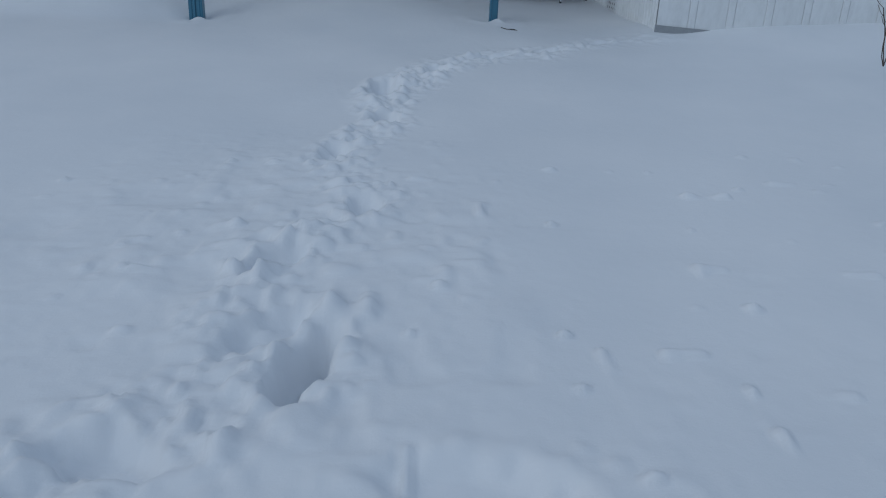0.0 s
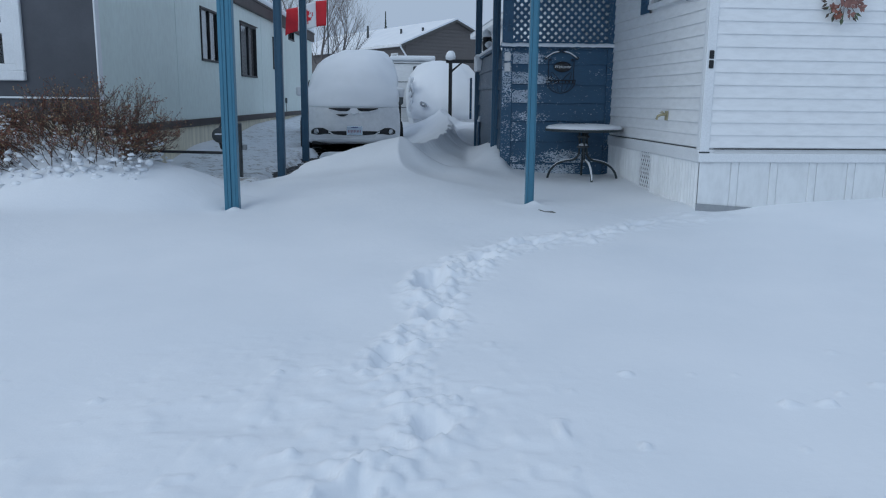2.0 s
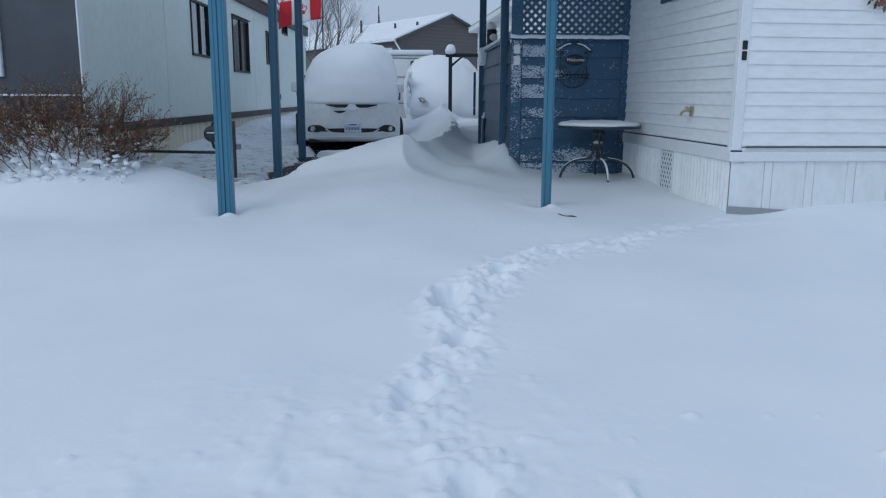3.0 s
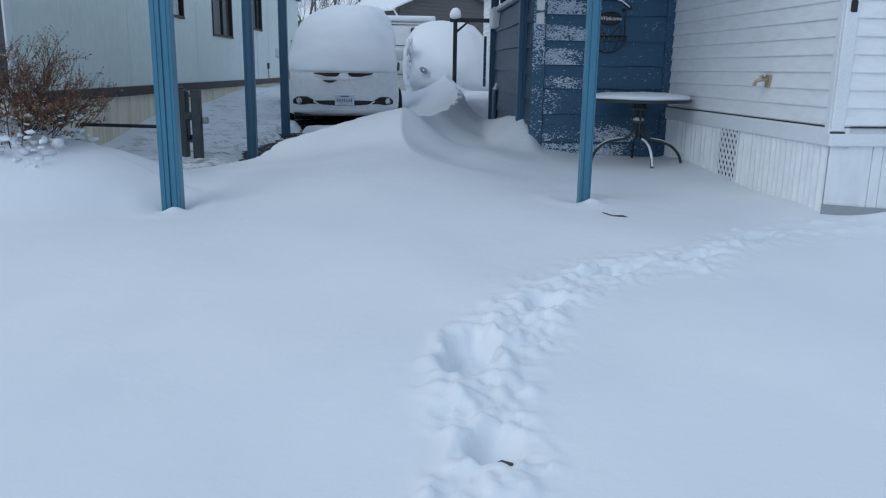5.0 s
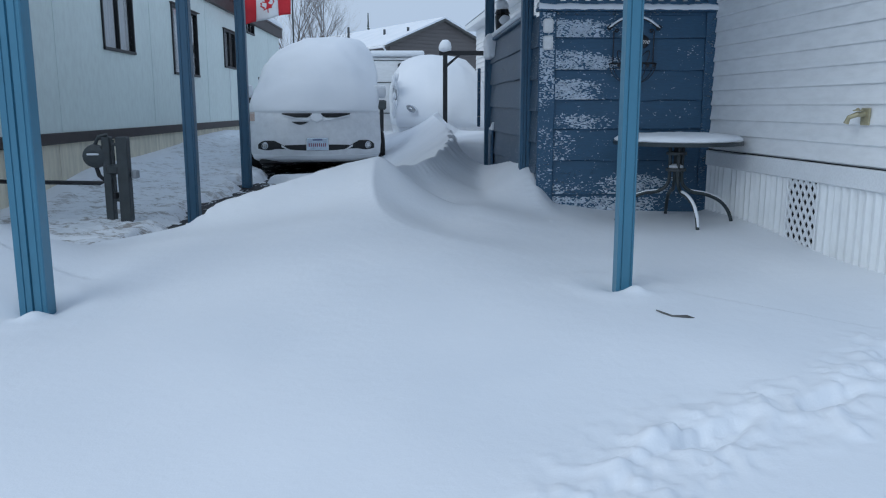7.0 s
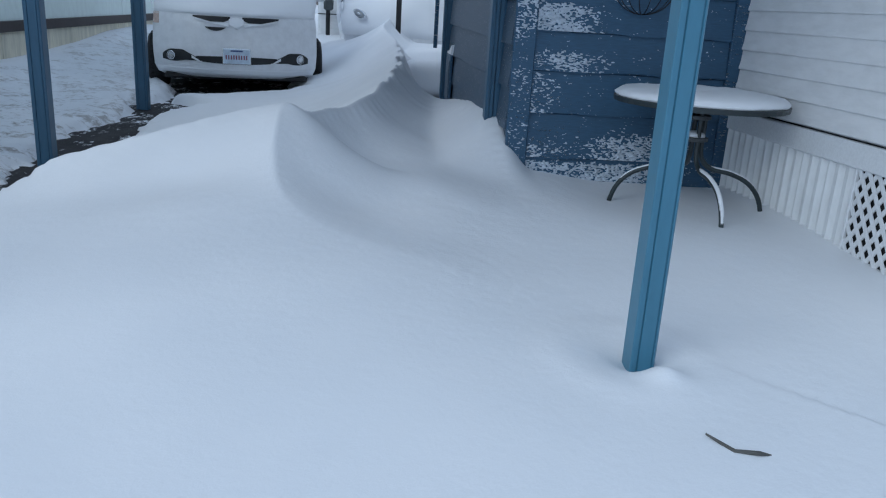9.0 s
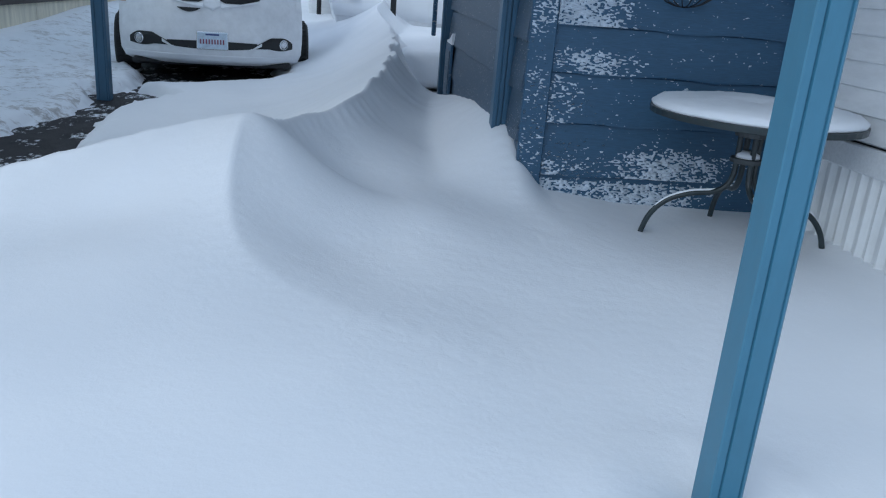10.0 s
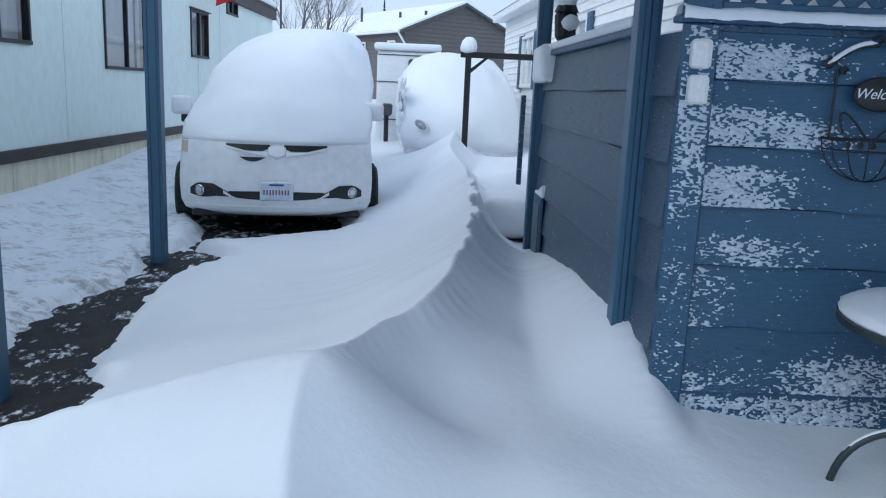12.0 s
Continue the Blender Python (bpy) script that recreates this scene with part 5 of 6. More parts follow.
# ---- hanging planter with its sign ----
def planter():
    p = thing("welcome_planter", "black wire wall planter with oval welcome sign", "planter", pose(1.665, 12.135, 0))
    for s in (-1, 1):
        part("hanger", tube([(s * 0.185, 0, 2.19), (s * 0.185, 0, 1.90)], 0.0055, 6), BLACK, p)
    # scrolled brow
    for s in (-1, 1):
        pts = []
        for k in range(9):
            u = k / 8
            pts.append((s * (0.235 - 0.20 * u), -0.004, 2.205 + 0.095 * math.sin(u * 1.7)))
        bm = tube(pts, 0.010, 7)
        for cx, cz, r in ((0.225, 2.215, 0.026), (0.03, 2.315, 0.028), (0.16, 2.19, 0.018)):
            add_tube(bm, [(s * cx + r * math.cos(a * 0.7) * (1 - a * 0.06), -0.004, cz + r * math.sin(a * 0.7) * (1 - a * 0.06)) for a in range(10)], 0.007, 6)
        part("scroll", bm, BLACK, p, "", True)
        up = [(x, y - 0.003, z + 0.010) for x, y, z in pts]
        part("scroll_snow", tube(up, [0.004] + [0.011] * 7 + [0.004], 6), SNOW, p, "", True)
    m = Matrix.Translation((0.015, -0.012, 2.095)) @ Matrix.Rotation(math.pi / 2, 4, "X") @ Matrix.Diagonal((1.0, 0.58, 1, 1))
    sg = part("sign", lathe([(0.125, -0.006), (0.128, 0.004), (0.115, 0.010), (0.02, 0.011)], 28, m), BLACK, p, "black oval sign", True)
    cu = bpy.data.curves.new("lettering", "FONT")
    cu.body = "Welcome"
    cu.size = 0.062
    cu.shear = 0.3
    cu.align_x, cu.align_y = "CENTER", "CENTER"
    cu.extrude = 0.0012
    cu.materials.append(WHITE_TRIM)
    tx = new("lettering", cu)
    tx.parent = sg
    tx.matrix_local = Matrix.Translation((0.015, -0.0255, 2.095)) @ Matrix.Rotation(math.pi / 2, 4, "X")
    # half-round wire basket
    rim = bmesh.new()
    arc = [(0.215 * math.cos(a), -0.16 * math.sin(a), 1.90) for a in np.linspace(0, math.pi, 17)]
    add_tube(rim, arc, 0.006, 6)
    add_tube(rim, [(-0.215, 0, 1.90), (0.215, 0, 1.90)], 0.006, 6)
    arc2 = [(0.205 * math.cos(a), -0.15 * math.sin(a), 1.855) for a in np.linspace(0, math.pi, 17)]
    add_tube(rim, arc2, 0.004, 6)
    part("basket_rim", rim, BLACK, p)
    for a in np.linspace(0, math.pi, 9):
        pts = []
        for k in range(7):
            u = k / 6 * math.pi / 2
            pts.append((0.215 * math.cos(a) * math.cos(u), -0.16 * math.sin(a) * math.cos(u), 1.90 - 0.185 * math.sin(u)))
        part("basket_wire", tube(pts, 0.0035, 5), BLACK, p)
    for s in (-1, 1):
        pts = [(s * (0.02 + 0.13 * math.sin(u * 1.6)), -0.01, 1.90 + 0.115 * math.sin(u * 2.2)) for u in np.linspace(0, 1.35, 9)]
        part("scroll", tube(pts, 0.005, 6), BLACK, p)
        for k in range(3):
            part("leaf", lathe([(0.004, -0.002), (0.016, 0), (0.004, 0.003)], 8, Matrix.Translation((s * (0.05 + 0.055 * k), -0.12, 1.878)) @ Matrix.Rotation(math.pi / 2, 4, "X")), BLACK, p)
    return p


planter()

# pair of numerals on the corner board, kept as plain bars
for z in (2.17, 2.02):
    tagged(new("numeral_bar", mesh_of("numeral_bar", box(0.832, 0.922, 12.122, 12.1365, z, z + 0.125, 0.02, None, 3), PALE_BAR)), "white plastic bar with snow on blue corner board", "sign", "numerals on the corner board")


# ---- gas meter ----
def gas_meter():
    g = thing("gas_meter", "grey gas meter set between two short posts", "meter", pose(-3.30, 12.75, 0.24))
    for x, y, w in ((-0.08, 0.0, 0.040), (0.09, -0.05, 0.055)):
        part("guard_post", box(x - w, x + w, y - 0.05, y + 0.05, -0.1, 0.98, 0.008), GREY_METER, g)
    part("meter_case", lathe([(0.06, -0.07), (0.11, -0.05), (0.12, 0), (0.11, 0.05), (0.06, 0.07)], 18, pose(-0.20, 0.0, 0.79, 90, 0, 0)), GREY_METER, g)
    part("valve", lathe([(0.02, -0.03), (0.035, -0.03), (0.035, 0.03), (0.02, 0.03)], 10, pose(-0.02, -0.02, 0.40)), BLACK, g)
    part("pipe", tube([(-0.08, -0.01, 0.92), (0.04, -0.03, 0.90)], 0.016, 8), GREY_METER, g)
    part("pipe", tube([(-0.08, -0.01, 0.36), (0.04, -0.03, 0.36)], 0.022, 8), GREY_METER, g)
    part("regulator", lathe([(0.03, -0.05), (0.075, -0.03), (0.075, 0.03), (0.03, 0.05)], 14, pose(-0.02, -0.02, 0.66)), GREY_METER, g)
    part("snow_band", box(-0.26, -0.14, -0.085, -0.06, 0.80, 0.82, 0.008), SNOW, g)
    part("pipe", tube([(-0.20, 0, 0.90), (-0.16, 0, 0.98), (-0.07, 0, 1.0)], 0.018, 8), GREY_METER, g)
    part("pipe", tube([(-0.20, 0, 0.68), (-0.18, 0, 0.60), (-0.12, 0, 0.54), (-0.18, 0, 0.52), (-1.45, 0.25, 0.52)], 0.022, 8), BLACK, g)
    part("pipe", tube([(-0.02, -0.02, 0.95), (-0.02, -0.02, 0.36)], 0.016, 8), GREY_METER, g)
    part("junction_box", box(0.152, 0.215, -0.06, 0.02, 0.57, 0.65, 0.01), MID_GREY, g)
    return g


gas_meter()


# ---- shrub ----
def shrub():
    s = thing("shrub", "bare russet shrub half buried in snow", "shrub", pose(-4.25, 10.02, 0))
    rnd = random.Random(21)
    tw, lf, lt, sn = bmesh.new(), bmesh.new(), bmesh.new(), bmesh.new()

    def twig(p, d, ln, r, depth):
        pts = [p]
        q = p
        for k in range(4):
            d = (d + Vector((rnd.uniform(-0.22, 0.22), rnd.uniform(-0.22, 0.22), rnd.uniform(-0.12, 0.16)))).normalized()
            q = q + d * ln / 4
            pts.append(q)
            if depth < 2 and k > 0:
                for _ in range(2):
                    e = (d + Vector((rnd.uniform(-0.9, 0.9), rnd.uniform(-0.9, 0.9), rnd.uniform(-0.3, 0.6)))).normalized()
                    twig(q, e, ln * rnd.uniform(0.35, 0.55), r * 0.6, depth + 1)
            if depth > 0 and rnd.random() < 0.75:
                leaf(q, d)
        add_tube(tw, pts, [r, r * 0.9, r * 0.75, r * 0.6, r * 0.4], 3 if depth else 4, False)

    def leaf(q, d):
        a = Vector((rnd.uniform(-1, 1), rnd.uniform(-1, 1), rnd.uniform(-1, 1))).normalized()
        b = a.cross(d).normalized() if a.cross(d).length > 0.01 else Vector((1, 0, 0))
        z = rnd.uniform(0.010, 0.022)
        to = lt if rnd.random() < 0.35 else lf
        to.faces.new([to.verts.new(q + v) for v in (b * 0, a * z * 0.6 + b * z * 0.4, a * z * 1.4, a * z * 0.6 - b * z * 0.4)])

    for i in range(150):
        x, y = rnd.uniform(-1.35, 0.75), rnd.uniform(-0.65, 0.40)
        z = snow_at(x - 4.25, y + 10.02) - 0.05
        out = abs(x - 0.20)
        lean = (x - 0.05) * 0.9 + rnd.uniform(-0.7, 0.7)
        high = 0.62 - 0.20 * out
        d = Vector((lean, rnd.uniform(-0.7, 0.35), rnd.uniform(0.30, 0.95) * (1.15 - 0.4 * min(1, out)))).normalized()
        twig(Vector((x * 0.7, y, z)), d, high * rnd.uniform(0.6, 1.1), 0.0055, 0)
    part("twig_mass", tw, TWIG, s)
    tagged(part("leaves", lf, LEAF_RED, s), kind="stuff")
    tagged(part("pale_leaves", lt, LEAF_TAN, s), kind="stuff")
    # crumbs of snow lodged in the twigs, thickest low down
    for i in range(560):
        x, y = rnd.uniform(-1.75, 0.80), rnd.uniform(-0.85, 0.2)
        z = snow_at(x - 4.25, y + 10.02) + 0.30 * rnd.random() ** 2.2 - 0.012
        b = bmesh.new()
        bmesh.ops.create_icosphere(b, subdivisions=1, radius=1.0)
        rx = rnd.uniform(0.010, 0.030) if z > 0.98 else rnd.uniform(0.014, 0.045)
        a = rnd.uniform(0, 3.14)
        for v in b.verts:
            p = Vector((v.co.x * rx * 1.7, v.co.y * rx, v.co.z * rx * 0.75))
            p += noise.noise_vector(p * 30 + Vector((i, 0, 0))) * rx * 0.8
            v.co = Vector((p.x * math.cos(a) - p.y * math.sin(a) + x, p.x * math.sin(a) + p.y * math.cos(a) + y, p.z + z))
        join(sn, b)
    tagged(part("clinging_snow", sn, SNOW, s, "", True), kind="stuff")
    return s


shrub()


# ---- flag ----
def flag():
    f = thing("flag_on_pole", "red and white maple leaf flag on thin pole", "flag", pose(-3.36, 25.2, 0))
    part("pole", tube([(0, 0, drive(25.2) - 0.2), (0, 0, 4.95)], [0.025, 0.018], 8), GREY_METER, f)
    part("finial", lathe([(0.01, 4.95), (0.04, 4.98), (0.03, 5.02), (0.01, 5.04)], 10), BRASS, f)

    def spot(u, v):
        x = -0.02 - 1.22 * u - 0.04 * math.sin(u * 7 + v)
        y = 0.12 * math.sin(u * 8.5 + v * 1.6) * (0.3 + u)
        return Vector((x, y, 4.54 - v * 0.74 - 0.12 * u - 0.20 * u * u + 0.05 * math.sin(u * 8 + v * 1.5) * u))

    for name, a, b, mat in (("red_band", 0.0, 0.25, FLAG_RED), ("white_field", 0.25, 0.75, FLAG_WHITE), ("red_band", 0.75, 1.0, FLAG_RED)):
        bm = bmesh.new()
        n, k = 16, 12
        g = [[bm.verts.new(spot(a + (b - a) * i / n, j / k)) for j in range(k + 1)] for i in range(n + 1)]
        for i in range(n):
            for j in range(k):
                bm.faces.new((g[i][j], g[i + 1][j], g[i + 1][j + 1], g[i][j + 1]))
        ob = part(name, bm, mat, f, "", True)
        so = ob.modifiers.new("thick", "SOLIDIFY")
        so.thickness = 0.004
    half = [(0, 0.0), (0.05, 0.10), (0.11, 0.07), (0.09, 0.24), (0.17, 0.16), (0.19, 0.20), (0.27, 0.19), (0.25, 0.27), (0.28, 0.30), (0.15, 0.41), (0.17, 0.46), (0.02, 0.44), (0.02, 0.56), (0, 0.56)]
    leaf = [(0.5 + x * 0.62, 0.2 + z * 1.05) for x, z in half] + [(0.5 - x * 0.62, 0.2 + z * 1.05) for x, z in half[::-1]]
    for off in (-0.008, 0.008):
        bm = bmesh.new()
        ring = [bm.verts.new(spot(u, v) + Vector((0, off, 0))) for u, v in leaf]
        c = bm.verts.new(spot(0.5, 0.48) + Vector((0, off, 0)))
        for i in range(len(ring)):
            bm.faces.new((ring[i], ring[(i + 1) % len(ring)], c))
        part("maple_leaf", bm, FLAG_RED, f)
    return f


flag()


# ---- bracket, lantern and snowed-over step by the fence ----
def bracket():
    b = thing("hanging_bracket", "black timber post with bracket arm capped by snow", "bracket", pose(0.28, 20.9, 0))
    part("post", box(-0.045, 0.045, -0.045, 0.045, 0.9, 2.62, 0.008), BLACK, b)
    part("arm", box(-0.12, 1.25, -0.04, 0.04, 2.53, 2.62, 0.008), BLACK, b)
    part("brace", prism([(0.04, 2.30), (0.04, 2.37), (0.24, 2.53), (0.30, 2.53)], -0.03, 0.03), BLACK, b)
    bm = lathe([(0.05, 2.60), (0.12, 2.63), (0.13, 2.70), (0.10, 2.78), (0.05, 2.83), (0.01, 2.84)], 16)
    part("snow_knob", jitter(bm, 0.02, 7), SNOW, b, "", True)
    return b


bracket()


def lantern():
    l = thing("post_lantern", "dark lantern plastered with snow on fence post", "lamp", pose(0.80, 15.25, 2.36))
    part("base", lathe([(0.07, 0.0), (0.08, 0.03), (0.04, 0.06), (0.05, 0.09)], 12), BLACK, l)
    part("body", lathe([(0.05, 0.09), (0.085, 0.14), (0.095, 0.30), (0.075, 0.34)], 10), BLACK, l)
    part("roof", lathe([(0.10, 0.33), (0.06, 0.42), (0.02, 0.47), (0.01, 0.50)], 10), BLACK, l)
    for x, y, z, r in ((0.02, -0.05, 0.25, 0.075), (0.0, -0.02, 0.43, 0.085)):
        bm = bmesh.new()
        bmesh.ops.create_icosphere(bm, subdivisions=2, radius=r)
        bmesh.ops.translate(bm, verts=bm.verts[:], vec=(x, y, z))
        part("stuck_snow", jitter(bm, 0.02, 12), SNOW, l, "", True)
    return l


lantern()


def snowed_step():
    s = thing("porch_step", "timber porch step under a rounded heap of snow", "step", pose(0.52, 16.35, 0))
    part("tread", box(-0.26, 0.30, -0.32, 0.5, 0.60, 0.645, 0.006), TIMBER, s)
    for x in (-0.22, 0.22):
        part("riser", box(x - 0.02, x + 0.04, -0.25, 0.45, 0.30, 0.60), TIMBER, s)
    bm = box(-0.30, 0.33, -0.34, 0.55, 0.646, 1.04, 0.16, None, 5)
    part("step_snow", jitter(bm, 0.03, 4), SNOW, s, "", True)
    return s


snowed_step()


# ---- second vehicle, trailer ----
def buried_car():
    c = thing("buried_car", "white car buried to its roof in snow", "car", pose(0.30, 20.9, 0.55, 0, 0, 4))
    rings = []
    for z, yf, hw, cv in ((0.55, 0.3, 0.93, 0.35), (0.75, 0.28, 0.98, 0.4), (0.95, 0.34, 0.98, 0.42), (1.2, 0.6, 0.98, 0.45), (1.5, 0.95, 0.95, 0.5), (1.8, 1.3, 0.85, 0.6), (2.0, 1.7, 0.7, 0.6), (2.12, 2.1, 0.5, 0.5), (2.17, 2.5, 0.25, 0.3)):
        rings.append(ring_plan(z, yf, hw, cv, 4.6))
    bm = loft(rings)
    for p in bm.verts:
        p.co += noise.noise_vector(p.co * 2) * 0.05 + noise.noise_vector(p.co * 6) * 0.015
    part("snow_cover", bm, SNOW, c, "smooth deep snow", True)
    rings = [ring_plan(z, yf, hw, cv, 4.5) for z, yf, hw, cv in ((0.2, 0.4, 0.85, 0.3), (0.5, 0.33, 0.92, 0.35), (0.9, 0.38, 0.93, 0.4), (1.0, 0.6, 0.9, 0.4))]
    part("body", loft(rings), VAN_WHITE, c, "", True)
    m = Matrix.Translation((-0.66, 0.40, 0.93)) @ Matrix.Rotation(-0.5, 4, "Z") @ Matrix.Rotation(math.pi / 2, 4, "X") @ Matrix.Rotation(-0.5, 4, "Z") @ Matrix.Diagonal((1.15, 0.6, 1, 1))
    hl = part("headlamp", lathe([(0.10, -0.05), (0.11, 0.05), (0.095, 0.06), (0.085, 0.05)], 18, m), CHROME, c)
    part("lamp_bowl", lathe([(0.07, 0.045), (0.08, 0.058), (0.07, 0.062)], 16, m), MID_GREY, hl)
    part("lens", lathe([(0.040, 0.05), (0.036, 0.075), (0.014, 0.080), (0.0, 0.078)], 16, m), CHROME, hl)
    # side crusted with snow
    bm = bmesh.new()
    rnd = random.Random(9)
    for k in range(70):
        b = bmesh.new()
        bmesh.ops.create_icosphere(b, subdivisions=2, radius=rnd.uniform(0.03, 0.075))
        bmesh.ops.scale(b, verts=b.verts[:], vec=(0.5, 1.2, 1.6))
        bmesh.ops.translate(b, verts=b.verts[:], vec=(-0.97 + rnd.uniform(-0.05, 0.03), rnd.uniform(0.7, 2.0), rnd.uniform(0.7, 1.6)))
        join(bm, b)
    tagged(part("side_crust", jitter(bm, 0.02, 9), SNOW, c), kind="stuff")
    part("side_glass", box(-0.99, -0.95, 0.9, 2.2, 1.05, 1.5, 0.02), MID_GREY, c)
    return c


buried_car()


def trailer():
    t = thing("travel_trailer", "white travel trailer with snow on its roof", "trailer", pose(-0.75, 26.0, 0.6))
    part("body", box(-0.70, 0.62, 0, 5.5, 0.2, 2.22, 0.08, None, 2), VINYL, t, "white ribbed panels")
    part("roof_snow", jitter(box(-0.76, 0.68, -0.08, 5.6, 2.22, 2.38, 0.06, None, 3), 0.02, 3), SNOW, t, "", True)
    for z in (0.75, 1.55, 2.12):
        part("trim_strip", box(-0.70, 0.62, -0.02, 0.0, z, z + 0.02, 0.004), GREY_METER, t)
    part("front_lamp", jitter(box(-0.02, 0.14, -0.10, -0.02, 1.75, 2.05, 0.03), 0.02, 12), GREY_METER, t)
    part("mast", tube([(0.06, -0.04, 1.75), (0.06, -0.04, 0.4)], 0.012, 6), GREY_METER, t)
    part("jack", tube([(-0.45, -0.3, 0.0), (-0.45, -0.3, 0.95)], 0.05, 8), BLACK, t)
    part("jack_head", jitter(box(-0.55, -0.33, -0.38, -0.2, 0.85, 1.1, 0.04), 0.02, 9), GREY_METER, t)
    return t


trailer()


# ---- house behind ----
def far_house():
    h = thing("far_house", "brown lap-sided house with snow on its roof", "house", pose(-1.75, 52, 0, 0, 0, 31.3))
    wide, long, ez, az = 7.3, 20.0, 5.12, 6.65
    mid = wide / 2
    part("gable_wall", prism([(0, 0.8), (wide, 0.8), (wide, ez), (mid, az), (0, ez)], 0, long), BROWN_HOUSE, h, "brown lap siding")
    z = 2.4
    while z < az - 0.3:
        lo = max(0.0, (z - ez) * mid / (az - ez))
        part("siding_board", prism([(lo, z), (wide - lo, z), (wide - lo, z + 0.02), (lo, z + 0.02)], -0.03, 0.0), BROWN_HOUSE, h)
        if z < ez - 0.1:
            part("siding_board", box(-0.03, 0.0, 0, long, z, z + 0.02), BROWN_HOUSE, h)
        z += 0.22
    drop = 0.45 * (az - ez) / mid
    part("roof", prism([(-0.45, ez - drop), (mid, az), (wide + 0.45, ez - drop), (wide + 0.45, ez - drop + 0.14), (mid, az + 0.14), (-0.45, ez - drop + 0.14)], -0.35, long + 0.3), TIMBER, h, "dark roof edge")
    part("roof_snow", prism([(-0.47, ez - drop + 0.141), (mid, az + 0.141), (wide + 0.47, ez - drop + 0.141), (wide + 0.47, ez - drop + 0.24), (mid, az + 0.26), (-0.47, ez - drop + 0.24)], -0.33, long + 0.3), SNOW, h)
    part("gutter", tube([(-0.5, -0.2, ez - drop + 0.06), (-0.5, long, ez - drop + 0.06)], 0.07, 8), WHITE_TRIM, h)
    part("downpipe", tube([(-0.45, -0.05, ez - drop + 0.02), (-0.05, -0.08, ez - 0.75), (-0.05, -0.08, 2.0)], 0.06, 8), WHITE_TRIM, h)
    for wy in (1.0, 4.6):
        w = new("window")
        w.parent = h
        part("window_frame", box(-0.08, 0.0, wy, wy + 0.9, 3.3, 4.6, 0.02), WHITE_TRIM, w)
        part("pane", box(-0.095, -0.08, wy + 0.12, wy + 0.78, 3.42, 4.48), WINDOW_DARK, w)
    for y, z in ((0.6, 6.25), (3.5, 6.35), (8.5, 6.9)):
        part("vent_pipe", tube([(1.6, y, 5.2), (1.6, y, z)], 0.08, 8), GREY_METER, h)
    return h


far_house()


# ---- trees ----
def bare_tree(x, y, high, seed, spread=0.55):
    t = thing("bare_tree", "leafless grey tree behind the houses", "tree", pose(x, y, float(drive(np.array([y]))[0]) - 0.1), "bare trees")
    rnd = random.Random(seed)
    tr, br = bmesh.new(), bmesh.new()

    def limb(p, d, ln, r, depth):
        pts, rad = [p], [r]
        q = p
        for k in range(4):
            d = (d + Vector((rnd.uniform(-0.16, 0.16), rnd.uniform(-0.16, 0.16), rnd.uniform(-0.02, 0.14)))).normalized()
            q = q + d * ln / 4
            pts.append(q)
            rad.append(r * (1 - 0.16 * (k + 1)))
            if depth < 4 and (k > 0 or depth > 0):
                for _ in range(2 if depth < 3 else 1):
                    e = (d + Vector((rnd.uniform(-1, 1) * spread * 1.6, rnd.uniform(-1, 1) * spread, rnd.uniform(0.0, 0.5)))).normalized()
                    limb(q, e, ln * rnd.uniform(0.48, 0.66), rad[-1] * 0.55, depth + 1)
        add_tube(tr if depth == 0 else br, pts, rad, 7 if depth == 0 else (4 if depth < 2 else 3), False)

    limb(Vector((0, 0, 0)), Vector((0, 0, 1)), high * 0.55, high * 0.016, 0)
    part("trunk", tr, BARK, t)
    part("crown", br, BARK, t)
    return t


for x, y, hh, sd in ((-6.6, 38, 8.5, 3), (-8.2, 41, 9.5, 4), (-5.2, 44, 7.5, 6), (-6.3, 46, 8.0, 8)):
    bare_tree(x, y, hh, sd)


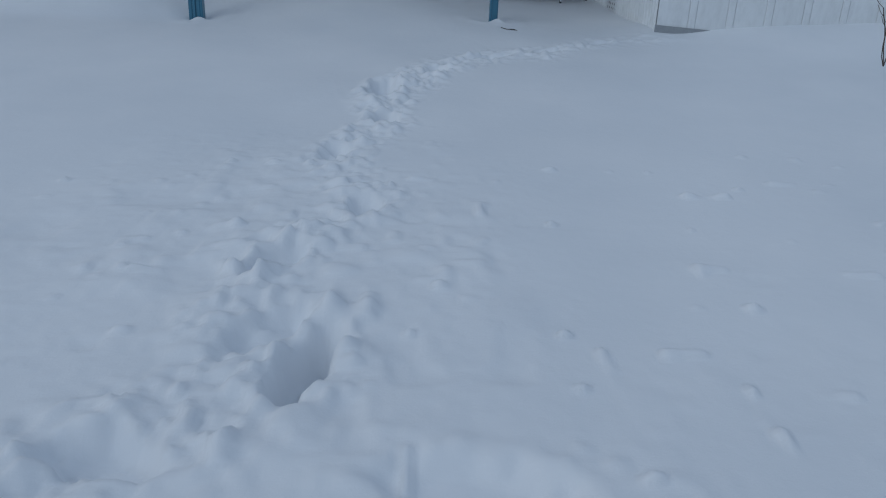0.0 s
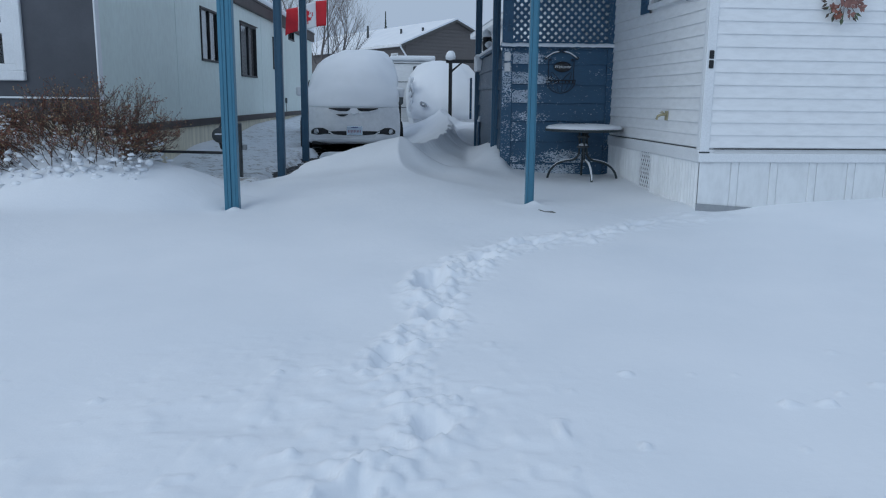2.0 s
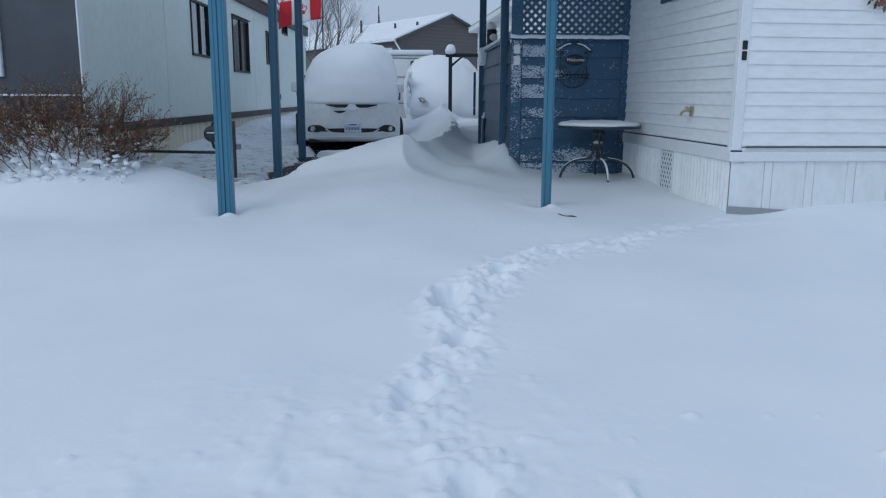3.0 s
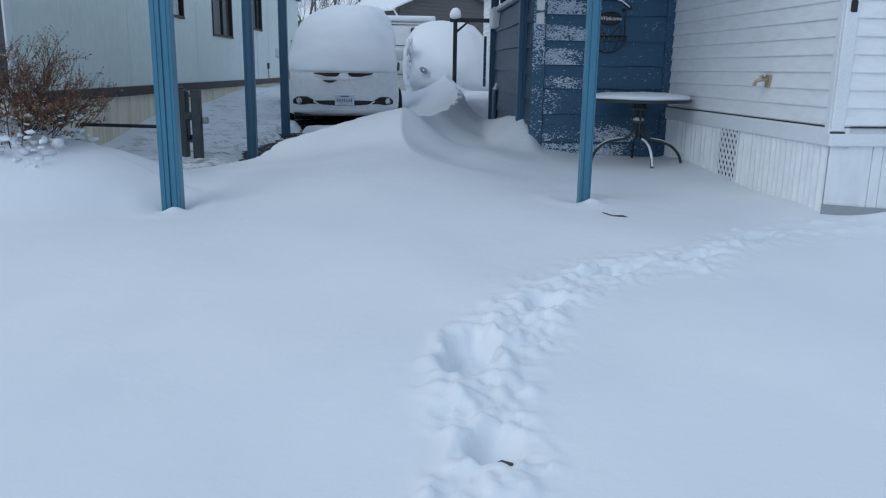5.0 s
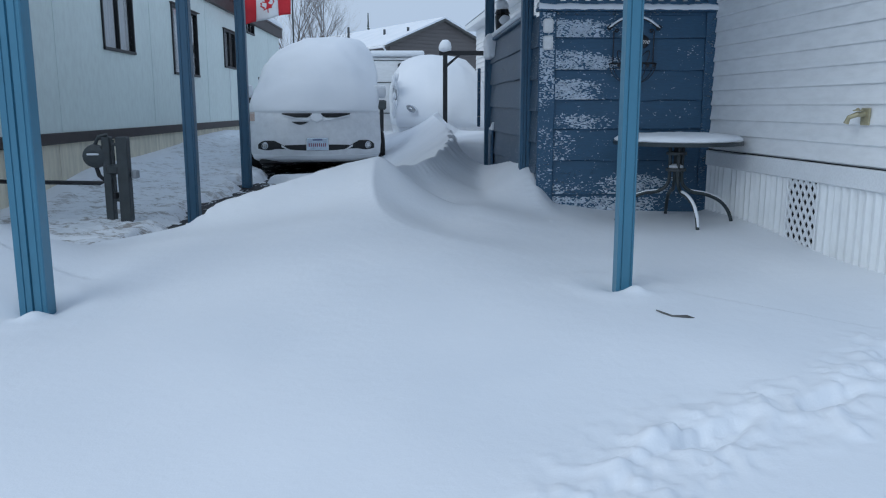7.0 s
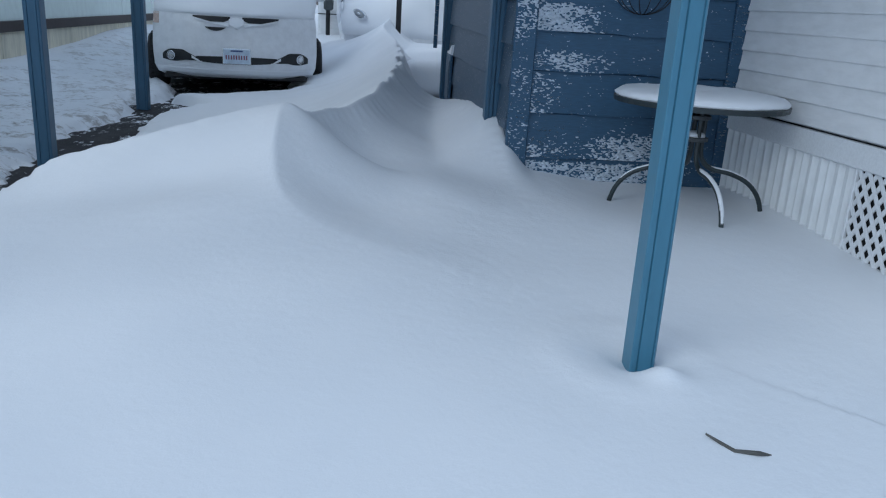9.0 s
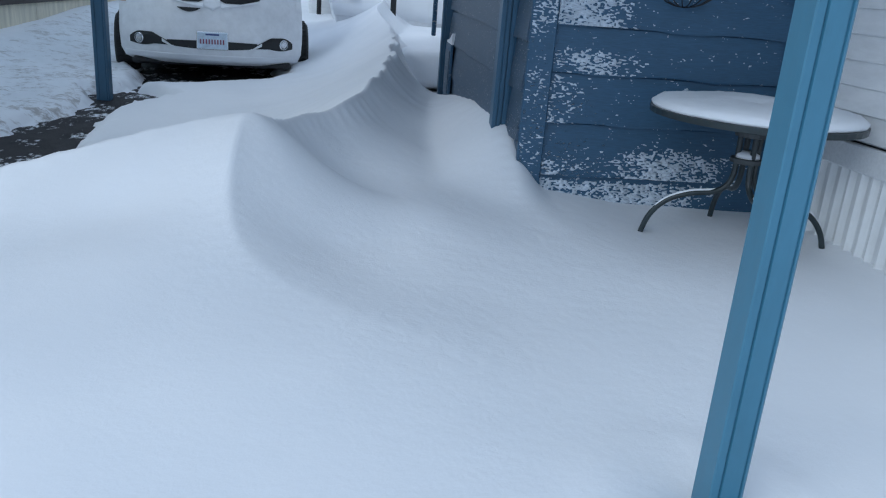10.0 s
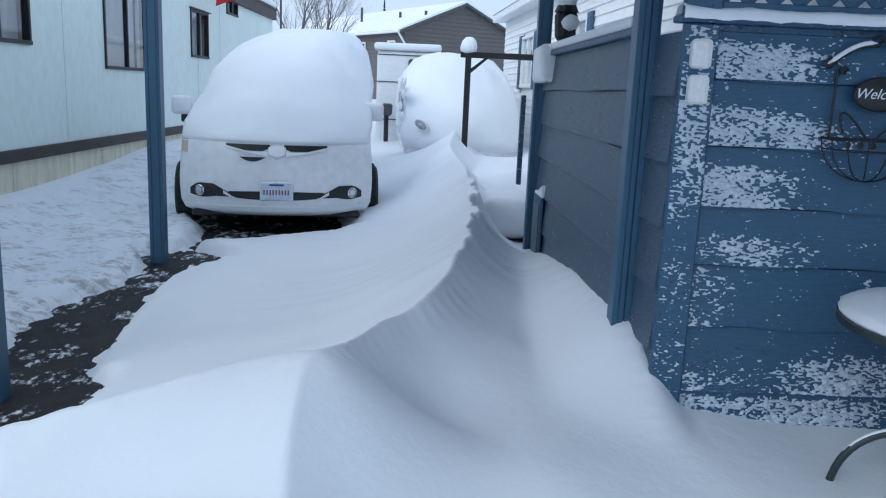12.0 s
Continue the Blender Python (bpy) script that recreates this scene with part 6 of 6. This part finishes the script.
def spruce(x, y, z0, high):
    t = thing("spruce_tree", "ragged dark spruce top behind the roof", "tree", pose(x, y, 0))
    rnd = random.Random(2)
    part("trunk", tube([(0, 0, z0), (0, 0, z0 + high)], [0.12, 0.02], 6), BARK, t)
    bm = bmesh.new()
    for i in range(260):
        u = rnd.random()
        z = z0 + high * (0.45 + 0.55 * u)
        a = rnd.uniform(0, 6.28)
        r = (1.05 - u) * 0.75 * rnd.uniform(0.4, 1.0) * (0.6 + 0.4 * math.sin(a * 2 + 5 * u))
        p = Vector((0, 0, z))
        q = p + Vector((math.cos(a) * r, math.sin(a) * r, -0.1 * r + 0.15))
        add_tube(bm, [p, (p + q) / 2 + Vector((0, 0, 0.05)), q], [0.02, 0.05, 0.015], 4, False)
    part("crown", bm, SPRUCE, t)
    return t


spruce(-4.3, 75, 1.2, 8.2)


# ---- small things in the snow ----
def stick(name, label, pts, r):
    ob = new(name, mesh_of(name, jitter(tube(pts, r, 6), 0.004, 30), TIMBER))
    return tagged(ob, label, "debris")


sz = snow_at(1.0, 8.72)
stick("buried_plank", "edge of grey plank showing through snow", [(0.93, 8.80, sz + 0.015), (0.99, 8.72, sz + 0.0), (1.06, 8.70, sz + 0.005), (1.14, 8.72, sz - 0.02)], [0.003, 0.007, 0.008, 0.003])


pz = snow_at(-0.2, 5.4)
stick("buried_twig", "dark twig end showing in a footprint", [(-0.27, 5.36, pz + 0.02), (-0.22, 5.44, pz + 0.03), (-0.17, 5.47, pz + 0.04), (-0.13, 5.48, pz + 0.03)], [0.005, 0.012, 0.010, 0.006])
pz = snow_at(-0.40, 2.24)
stick("clod_of_earth", "dark frozen clod in a footprint", [(-0.42, 2.21, pz), (-0.40, 2.24, pz + 0.004), (-0.38, 2.29, pz)], [0.006, 0.012, 0.006])


def front_shrub():
    s = thing("young_shrub", "thin bare twigs standing by white house", "shrub", pose(4.32, 7.1, 0.12))
    rnd = random.Random(8)
    bm = bmesh.new()
    for i in range(3):
        p = Vector((rnd.uniform(-0.05, 0.05), rnd.uniform(-0.05, 0.05), 0.3))
        d = Vector((rnd.uniform(-0.35, 0.35), rnd.uniform(-0.3, 0.3), 1)).normalized()
        pts = [p]
        for k in range(6):
            d = (d + Vector((rnd.uniform(-0.2, 0.2), rnd.uniform(-0.2, 0.2), 0.05))).normalized()
            p = p + d * 0.09
            pts.append(p)
            if k > 1:
                e = (d + Vector((rnd.uniform(-0.9, 0.9), rnd.uniform(-0.9, 0.9), 0))).normalized()
                add_tube(bm, [p, p + e * 0.06, p + e * 0.11 + Vector((0, 0, 0.02))], 0.003, 3, False)
        add_tube(bm, pts, 0.005, 4, False)
    part("twig_mass", bm, TWIG, s)
    return s


front_shrub()
